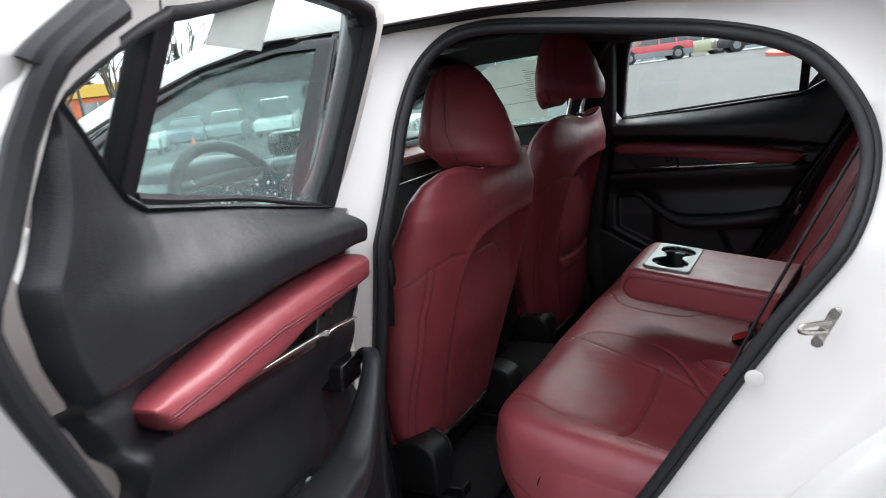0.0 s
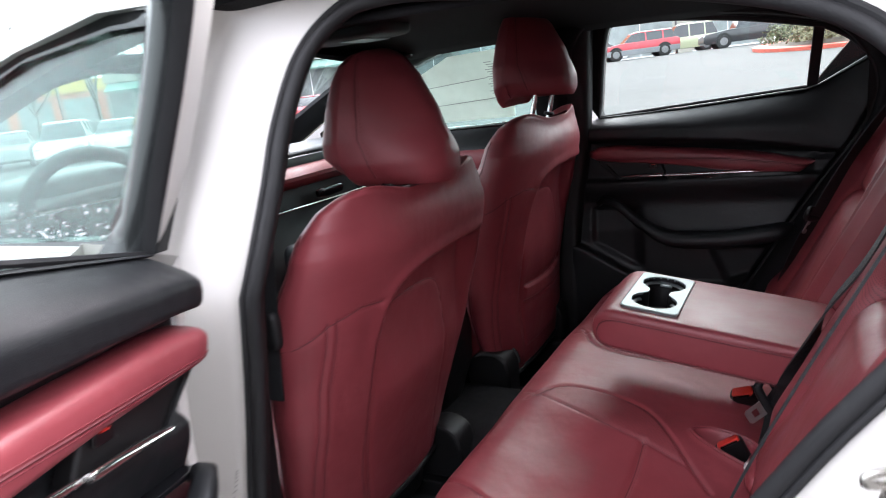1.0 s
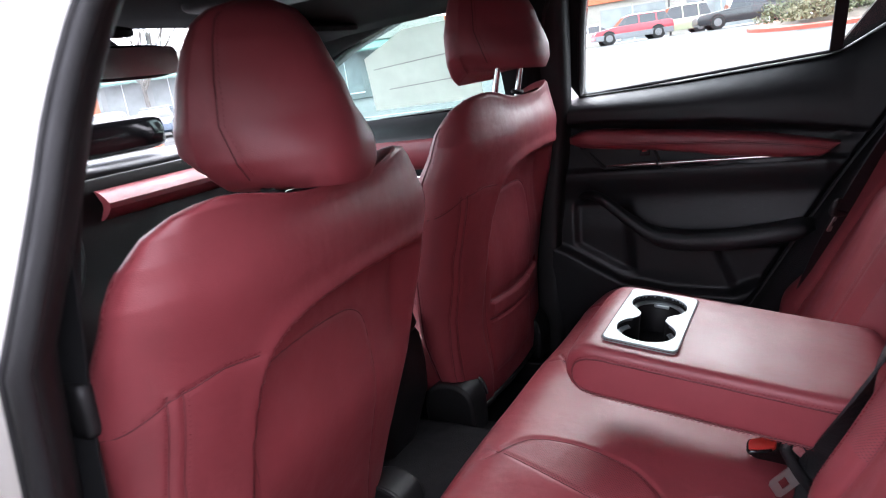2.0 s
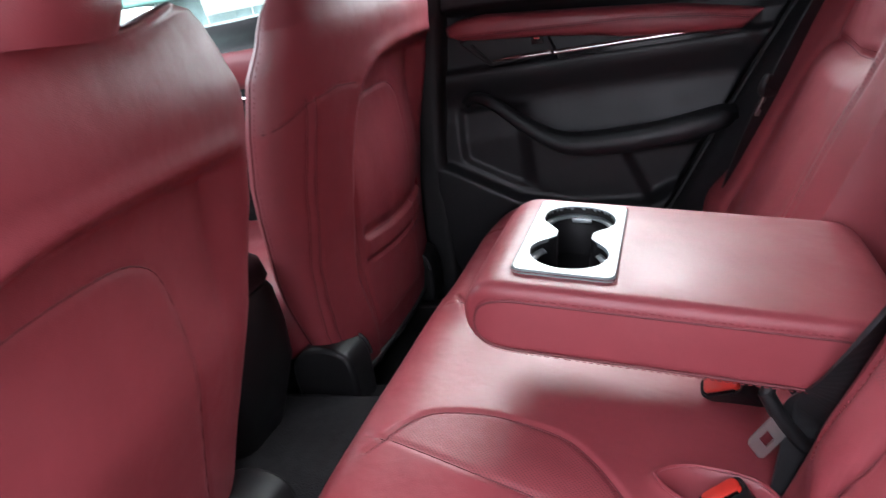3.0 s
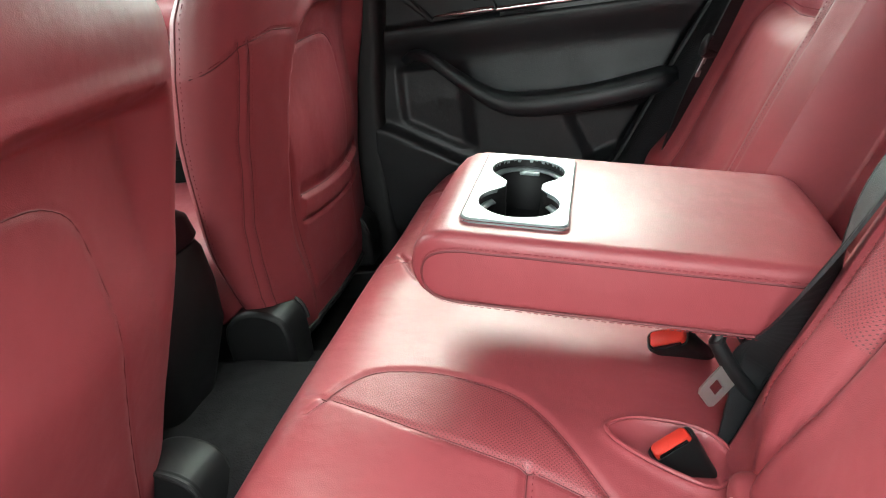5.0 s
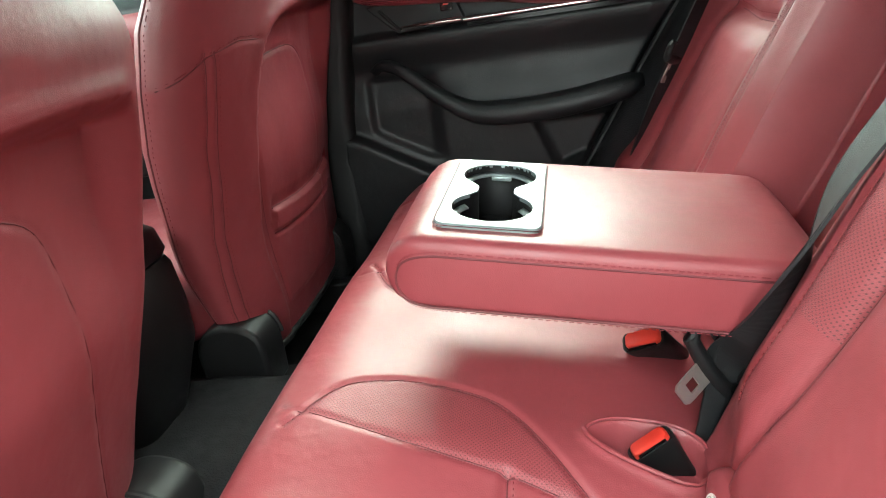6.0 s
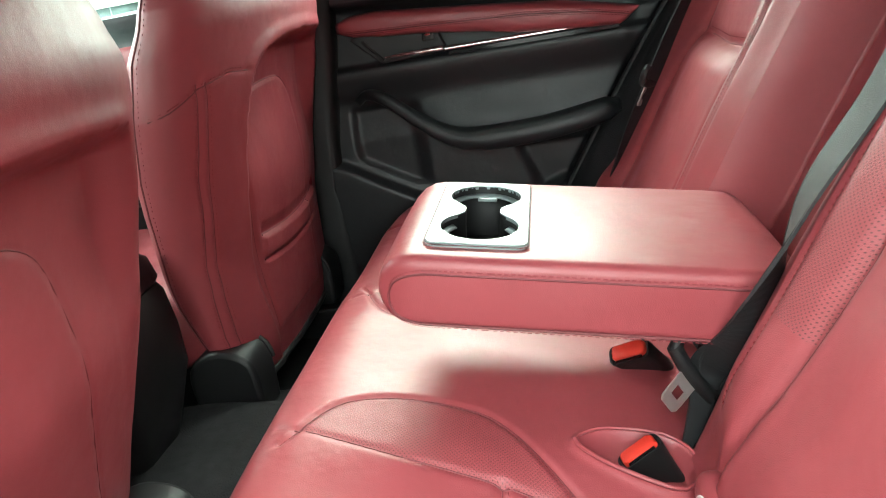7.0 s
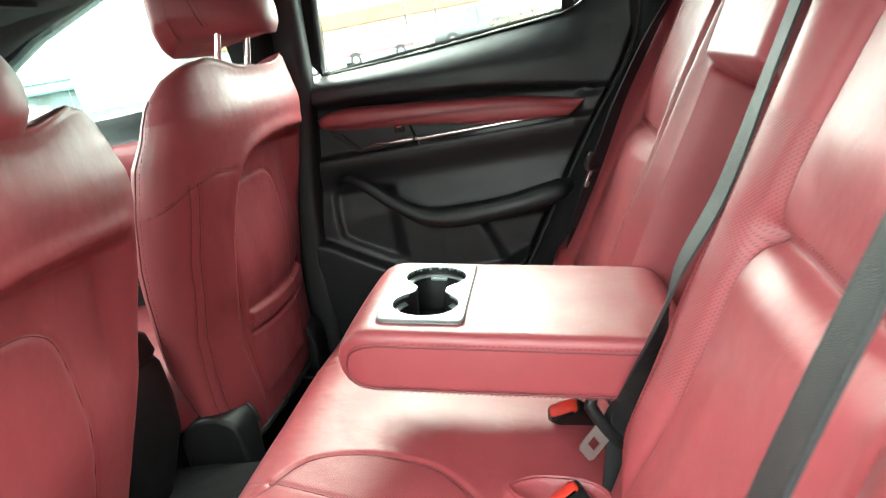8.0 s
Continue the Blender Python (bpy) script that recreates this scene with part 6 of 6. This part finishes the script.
M_tyre = material("tyre_rubber", (0.02, 0.02, 0.02), 0.85)
M_rim = material("alloy_rim", (0.22, 0.22, 0.225), 0.35, 0.8)
M_shop = material("pale_shop_window", (0.22, 0.24, 0.24), 0.2, 0, 0.5, vary=0.3, vary_scale=0.8)
M_cglass = material("dark_car_glass", (0.03, 0.035, 0.04), 0.08, 0, 0.6)
M_tail = material("red_tail_lamp", (0.5, 0.02, 0.015), 0.2)
M_head = material("pale_head_lamp", (0.6, 0.6, 0.6), 0.15)
M_wall = material("cream_shop_wall", (0.34, 0.32, 0.28), 0.85, vary=0.08, vary_scale=0.6)
M_grey = material("grey_shop_wall", (0.22, 0.23, 0.225), 0.85, vary=0.1, vary_scale=0.6)
M_orange = material("orange_red_fascia", (0.55, 0.14, 0.06), 0.6, vary=0.1, vary_scale=0.8)
M_yellow = material("yellow_fascia", (0.6, 0.38, 0.06), 0.6, vary=0.1, vary_scale=0.8)
M_green = material("green_awning", (0.12, 0.22, 0.19), 0.7, vary=0.15, vary_scale=1)
M_sign = material("white_sign_board", (0.75, 0.75, 0.76), 0.5)
M_blue = material("blue_sign", (0.05, 0.14, 0.42), 0.5)
M_cone = material("orange_cone_plastic", (0.75, 0.10, 0.03), 0.5)
M_pole = material("dark_lamp_pole", (0.05, 0.05, 0.05), 0.5)


def rise(x, y):
    """The lot climbs gently away from the car's right side."""
    return 1.25 * sstep(5.0, 44.0, y) * sstep(-24.0, -11.0, x)


def bearing(az, dist, z=0.0):
    """A point seen from the doorway at an angle from the car's right, towards its rear positive."""
    a = radians(az)
    x, y = 0.2 + dist * math.sin(a), -1.3 + dist * math.cos(a)
    return Vector((x, y, z + rise(x, y)))


ground = thing("ground", "pale worn asphalt of a car park", "ground", kind="structure")
part("asphalt", grid(lambda u, v: Vector((900 * (2 * u - 1) ** 3, 900 * (2 * v - 1) ** 3, rise(900 * (2 * u - 1) ** 3, 900 * (2 * v - 1) ** 3))), 120, 120), M_asphalt, ground)


def parked_car(pos, heading, paint, label, length=4.5, height=1.5, kind="saloon", lower=None):
    c = thing("parked_car", label, "car", group="parked cars")
    m = Matrix.Translation(pos) @ Matrix.Rotation(radians(heading), 4, "Z")
    L, H, W = length / 2, height, 0.89
    low = [(-L, 0.35), (-L + 0.02, 0.62), (-L + 0.12, 0.78), (-L * 0.52, 0.93), (L * 0.9, 0.98), (L - 0.03, 0.90), (L, 0.62), (L - 0.02, 0.35), (L - 0.1, 0.25), (-L + 0.15, 0.25)]
    lean = lambda b: 1 - 0.22 * max(0.0, b - 0.95) / (H - 0.95)
    def shell(out, ws):
        rings = []
        for y, k in ((-1, 0.96), (-0.97, 1.0), (0.97, 1.0), (1, 0.96)):
            rings.append([m @ Vector((a * k, y * ws * lean(b), 0.25 + (b - 0.25) * (1 if abs(y) < 1 else 0.97))) for a, b in out])
        return closed_loft(rings)
    part("body", shell(low, W), paint, c, bevel=0.03)
    if lower:
        part("lower_cladding", moved(box((-L + 0.04, -W - 0.012, 0.24), (L - 0.04, W + 0.012, 0.55)), m), lower, c, bevel=0.02)
    if kind == "wagon":
        cab = [(-L * 0.42, 0.93), (-L * 0.18, H - 0.06), (-L * 0.05, H), (L * 0.80, H - 0.02), (L * 0.93, 0.97)]
    elif kind == "pickup":
        cab = [(-L * 0.40, 0.95), (-L * 0.24, H - 0.05), (-L * 0.12, H), (L * 0.22, H - 0.02), (L * 0.28, 0.97)]
    else:
        cab = [(-L * 0.42, 0.93), (-L * 0.14, H - 0.04), (0.0, H), (L * 0.36, H - 0.03), (L * 0.70, 0.97)]
    part("cabin", shell(cab, W * 0.95), M_cglass, c, bevel=0.02)
    roofp = [(a, b) for a, b in cab[1:-1]]
    part("roof", closed_loft([[m @ Vector((a, y * W * 0.955 * lean(b), b + dz)) for a, b in roofp] + [m @ Vector((a, y * W * 0.96 * lean(b - 0.05), b - 0.05)) for a, b in roofp[::-1]] for y, dz in ((-1, -0.01), (-0.9, 0.02), (0.9, 0.02), (1, -0.01))]), paint, c, bevel=0.01)
    for f in (0.30, 0.62) if kind != "pickup" else (0.45,):
        x = cab[0][0] + (cab[-1][0] - cab[0][0]) * (f + 0.12)
        for y in (-1, 1):
            part("pillar", moved(closed_loft([[Vector((x + a, y * W * 0.955 * lean(b) + e, b)) for a, e in ((-0.04, -0.03), (0.04, -0.03), (0.04, 0.008 * y), (-0.04, 0.008 * y))] for b in (0.92, H - 0.03)]), m), paint, c)
    for x in (-L * 0.63, L * 0.60):
        for y in (-1, 1):
            part("wheel_arch", moved(disc((x, y * (W - 0.02), 0.36), 0.41, (0, 1, 0), 0.055, 24), m), M_tyre, c)
            w = part("wheel", moved(disc((x, y * (W - 0.07), 0.33), 0.33, (0, 1, 0), 0.22, 24, 0.04), m), M_tyre, c)
            part("rim", moved(disc((x, y * (W + 0.035), 0.33), 0.21, (0, 1, 0), 0.03, 10, 0.01), m), M_rim, w)
    for y in (-0.68, 0.68):
        part("head_lamp", moved(soft_box((-L + 0.09, y, 0.68), (0.08, 0.16, 0.07), 3, 12, 8), m), M_head, c)
        part("tail_lamp", moved(soft_box((L - 0.05, y, 0.80), (0.06, 0.14, 0.11), 3, 12, 8), m), M_tail, c)
    if kind == "pickup":
        part("bed_wall", moved(box((L * 0.28, -W, 0.95), (L - 0.05, W, 1.12)), m), paint, c, bevel=0.02)
    return c


paint = {k: material(k + "_car_paint", v, 0.3, 0.0, 0.5, coat=0.5, vary=0.03) for k, v in
         {"red": (0.42, 0.03, 0.045), "black": (0.02, 0.021, 0.024), "sage": (0.38, 0.40, 0.26), "pale": (0.70, 0.70, 0.69), "grey": (0.18, 0.19, 0.20), "blue": (0.06, 0.09, 0.14)}.items()}
parked_car(bearing(-12.6, 45), 24, paint["red"], "red estate car with grey lower cladding parked in the lot", 4.6, 1.5, "wagon", paint["grey"])
parked_car(bearing(-9.4, 49.0), 20, paint["sage"], "pale green off-road car parked in a row", 4.4, 1.75, "wagon")
parked_car(bearing(-4.4, 43), 18, paint["black"], "black pickup truck parked in a row", 5.6, 2.0, "pickup")
parked_car(bearing(-16.0, 49.0), 20, paint["pale"], "white saloon parked in a row", 4.4, 1.45)
for az, d, col, kd, h, lab in ((-42.6, 37, "pale", "pickup", 1.85, "white pickup truck parked in a row"), (-46.5, 38, "grey", "wagon", 1.55, "grey car parked in a row"), (-49.5, 37, "blue", "saloon", 1.45, "dark blue saloon parked in a row"),
                               (-53.0, 33, "pale", "saloon", 1.45, "white saloon parked in a row"), (-56.5, 31, "pale", "wagon", 1.6, "white estate car parked in a row"), (-60.0, 34, "grey", "saloon", 1.45, "grey saloon parked in a row"),
                               (-38.8, 40, "red", "saloon", 1.45, "red saloon parked in a row")):
    parked_car(bearing(az, d), -az + 82, paint[col], lab, 4.5 if kd != "pickup" else 5.2, h, kd)


def building(pos, heading, w, d, h, wall, fascia, label, awning=None, bays=6):
    b = thing("shop_building", label, "building", group="shops round the lot")
    m = Matrix.Translation(pos) @ Matrix.Rotation(radians(heading), 4, "Z")
    part("wall", moved(box((-w / 2, 0, 0), (w / 2, d, h)), m), wall, b, bevel=0.03)
    part("fascia", moved(box((-w / 2 - 0.2, -0.25, h - 1.0), (w / 2 + 0.2, 0.1, h + 0.15)), m), fascia, b, bevel=0.03)
    part("roof", moved(box((-w / 2 - 0.1, 0.1, h), (w / 2 + 0.1, d, h + 0.12)), m), M_grey, b)
    for k in range(bays):
        x = -w / 2 + w * (k + 0.5) / bays
        wd = part("window", moved(box((x - w / bays * 0.38, -0.06, 0.5), (x + w / bays * 0.38, 0.05, h - 1.5)), m), M_shop, b)
        part("frame", moved(merge(box((x - w / bays * 0.40, -0.09, 0.4), (x + w / bays * 0.40, -0.03, 0.5)), box((x - 0.03, -0.09, 0.5), (x + 0.03, -0.03, h - 1.5))), m), M_sign, wd)
    if awning:
        part("awning", moved(closed_loft([[Vector((-w / 2, 0, h - 1.0)), Vector((-w / 2, -1.5, h - 1.6)), Vector((-w / 2, -1.5, h - 1.75)), Vector((-w / 2, 0, h - 1.5))], [Vector((w / 2, 0, h - 1.0)), Vector((w / 2, -1.5, h - 1.6)), Vector((w / 2, -1.5, h - 1.75)), Vector((w / 2, 0, h - 1.5))]]), m), awning, b)
    return b


building(bearing(-15.5, 60), 12, 26, 12, 4.6, M_wall, M_orange, "cream single-storey shop with an orange fascia", bays=4)
building(bearing(-40, 56), 40, 26, 12, 5.2, M_grey, M_wall, "grey shop with a green awning", M_green, 8)
building(bearing(-58, 75), 58, 34, 14, 5.6, M_orange, M_yellow, "orange and yellow shop building across the lot", bays=9)
sgn = thing("shop_sign", "blue and white shop sign board", "sign")
part("board", moved(box((-1.4, -0.1, 4.6), (1.4, 0.1, 6.2)), Matrix.Translation(bearing(-8.6, 50))), M_sign, sgn, bevel=0.03)
part("panel", moved(box((-1.2, -0.14, 4.8), (1.2, -0.1, 6.0)), Matrix.Translation(bearing(-8.6, 50))), M_blue, sgn)
part("post", moved(merge(box((-1.1, -0.06, 0), (-0.98, 0.06, 4.6)), box((0.98, -0.06, 0), (1.1, 0.06, 4.6))), Matrix.Translation(bearing(-8.6, 50))), M_pole, sgn)

# plain wall added out of view, near side, to cut skylight on the seats
sky_blocker = thing("wall_near", "plain grey rendered building wall beside the car park", "wall", kind="structure")
part("render_coat", box((1.2, -4.7, 0.0), (14.0, -4.4, 4.0)), M_sky_block, sky_blocker)
# planted island with a red kerb
island = thing("planted_island", "planted island with a red painted kerb", "planting bed", kind="structure")
ic = bearing(3.0, 33.0)
ring_o = [(ic.x + 7.0 * math.cos(a) * (1 if math.cos(a) > 0 else 0.62), ic.y + 4.6 * math.sin(a)) for a in [2 * math.pi * k / 48 for k in range(48)]]
part("kerb", closed_loft([[Vector((ic.x + (a - ic.x) * k, ic.y + (b - ic.y) * k, rise(a, b) + h)) for a, b in ring_o] for k, h in ((1.0, -0.1), (1.0, 0.13), (0.985, 0.15), (0.96, 0.15))]), M_kerb, island)
part("soil", closed_loft([[Vector((ic.x + (a - ic.x) * 0.962, ic.y + (b - ic.y) * 0.962, rise(a, b) + 0.10)) for a, b in ring_o], [Vector((ic.x + (a - ic.x) * 0.5, ic.y + (b - ic.y) * 0.5, ic.z + 0.30)) for a, b in ring_o]]), M_soil, island)
rng = random.Random(5)


def shrub(pos, rx, rz, mat, n, label):
    s = thing("shrub", label, "shrub", group="shrubs in the island")
    vs, fs = [], []
    for _ in range(n):
        a, c = rng.uniform(0, 2 * math.pi), rng.uniform(-0.1, 1)
        r = rng.uniform(0.55, 1.05) * (1 + 0.25 * noise.noise((math.cos(a) * 2, math.sin(a) * 2, c * 3 + pos.x)))
        e = math.sqrt(max(0, 1 - c * c))
        p = pos + Vector((rx * r * e * math.cos(a), rx * r * e * math.sin(a), rz * r * max(0, c)))
        q = rng.uniform(0.05, 0.11)
        d = Vector((rng.uniform(-1, 1), rng.uniform(-1, 1), rng.uniform(-0.4, 1))).normalized()
        o = d.orthogonal().normalized()
        k = len(vs)
        vs += [p - d * q, p + o * q * 0.45, p + d * q, p - o * q * 0.45]
        fs.append((k, k + 1, k + 2, k + 3))
    part("leaves", (vs, fs), mat, s)
    part("stems", merge(*[tube([pos, pos + Vector((rx * 0.6 * math.cos(a), rx * 0.6 * math.sin(a), rz * 0.75))], 0.02, 5) for a in (0.3, 1.5, 2.7, 3.9, 5.2)]), M_bark, s)


for k in range(16):
    a = rng.uniform(0, 2 * math.pi)
    q = rng.uniform(0.15, 0.85)
    p = Vector((ic.x + (6.6 if math.cos(a) > 0 else 4.0) * q * math.cos(a), ic.y + 4.2 * q * math.sin(a), ic.z + 0.18))
    shrub(p, rng.uniform(0.7, 1.1), rng.uniform(0.7, 1.15), M_dry if k % 3 == 0 else M_leaf, 700, "straggly green-brown shrub on the planted island")


def bare_tree(pos, h, seed, label):
    t = thing("bare_tree", label, "tree", group="bare trees by the lot")
    r = random.Random(seed)
    geos = []
    def limb(p, d, ln, rad, depth):
        e = p + d * ln
        mid = p + d * ln * 0.5 + Vector((r.uniform(-1, 1), r.uniform(-1, 1), 0)) * ln * 0.05
        geos.append(tube([p, mid, e], [rad, rad * 0.8, rad * 0.62], 5))
        if depth == 0:
            return
        for _ in range(3 if depth > 1 else 4):
            nd = (d + Vector((r.uniform(-1, 1), r.uniform(-1, 1), r.uniform(-0.1, 0.7))) * 0.75).normalized()
            limb(p.lerp(e, r.uniform(0.55, 1.0)), nd, ln * r.uniform(0.55, 0.8), rad * 0.5, depth - 1)
    limb(pos, Vector((0, 0, 1)), h * 0.32, h * 0.018, 0)
    trunk = part("trunk", merge(*geos), M_bark, t)
    geos = []
    for _ in range(5):
        limb(pos + Vector((0, 0, h * r.uniform(0.22, 0.33))), Vector((r.uniform(-0.6, 0.6), r.uniform(-0.6, 0.6), 1)).normalized(), h * 0.26, h * 0.010, 3)
    part("branches", merge(*geos), M_bark, t)


for k, (az, d, h) in enumerate(((-54, 44, 9), (-50, 47, 10), (-58, 42, 9), (-62, 48, 10), (-45, 46, 9))):
    bare_tree(bearing(az, d), h, 11 + k, "bare grey tree beside the parking lot")


def conifer(pos, h, seed):
    t = thing("conifer", "dark green conifer behind the shops", "tree", group="conifers behind the lot")
    r = random.Random(seed)
    part("trunk", tube([pos, pos + Vector((0, 0, h))], [0.25, 0.03], 6), M_bark, t)
    vs, fs = [], []
    for _ in range(1500):
        q = r.uniform(0.12, 1.0)
        a = r.uniform(0, 2 * math.pi)
        rr = (1 - q) * h * 0.24 * r.uniform(0.3, 1.1) + 0.05
        p = pos + Vector((rr * math.cos(a), rr * math.sin(a), q * h - rr * 0.25))
        d = Vector((math.cos(a), math.sin(a), -0.35)).normalized() * h * 0.035
        o = Vector((-math.sin(a), math.cos(a), 0.2)) * h * 0.013
        k = len(vs)
        vs += [p - d, p + o, p + d, p - o]
        fs.append((k, k + 1, k + 2, k + 3))
    part("crown", (vs, fs), M_needle, t)


for k, (az, d, h) in enumerate(((-55.5, 92, 11), (-57.2, 96, 9), (-61, 95, 11), (-53, 100, 9), (-49, 98, 11), (-43, 95, 10), (-38, 95, 9))):
    conifer(bearing(az, d), h, 31 + k)
lampp = thing("lot_lamp", "dark square-headed lamp post in the parking lot", "street lamp")
lp = bearing(-56.4, 40)
part("pole", tube([lp, lp + Vector((0, 0, 5.6))], 0.07, 8), M_pole, lampp)
part("head", moved(box((-0.35, -0.3, 5.55), (0.35, 0.3, 5.75)), Matrix.Translation(lp)), M_pole, lampp, bevel=0.03)
cone_ = thing("traffic_cone", "orange traffic cone with a white band", "traffic cone")
cp = bearing(-49.6, 21.0)
cz = [(0.17, 0.03), (0.13, 0.20), (0.105, 0.34), (0.06, 0.56), (0.03, 0.72)]
cring = lambda q, z: [cp + Vector((q * math.cos(a), q * math.sin(a), z)) for a in [2 * math.pi * k / 18 for k in range(18)]]
part("lower_body", closed_loft([cring(0.17, 0.03), cring(0.125, 0.25)]), M_cone, cone_)
part("white_band", closed_loft([cring(0.126, 0.25), cring(0.085, 0.45)]), M_sign, cone_)
part("upper_body", closed_loft([cring(0.084, 0.45), cring(0.028, 0.72)]), M_cone, cone_)
part("foot", moved(box((-0.2, -0.2, 0), (0.2, 0.2, 0.035)), Matrix.Translation(cp)), M_cone, cone_, bevel=0.01)
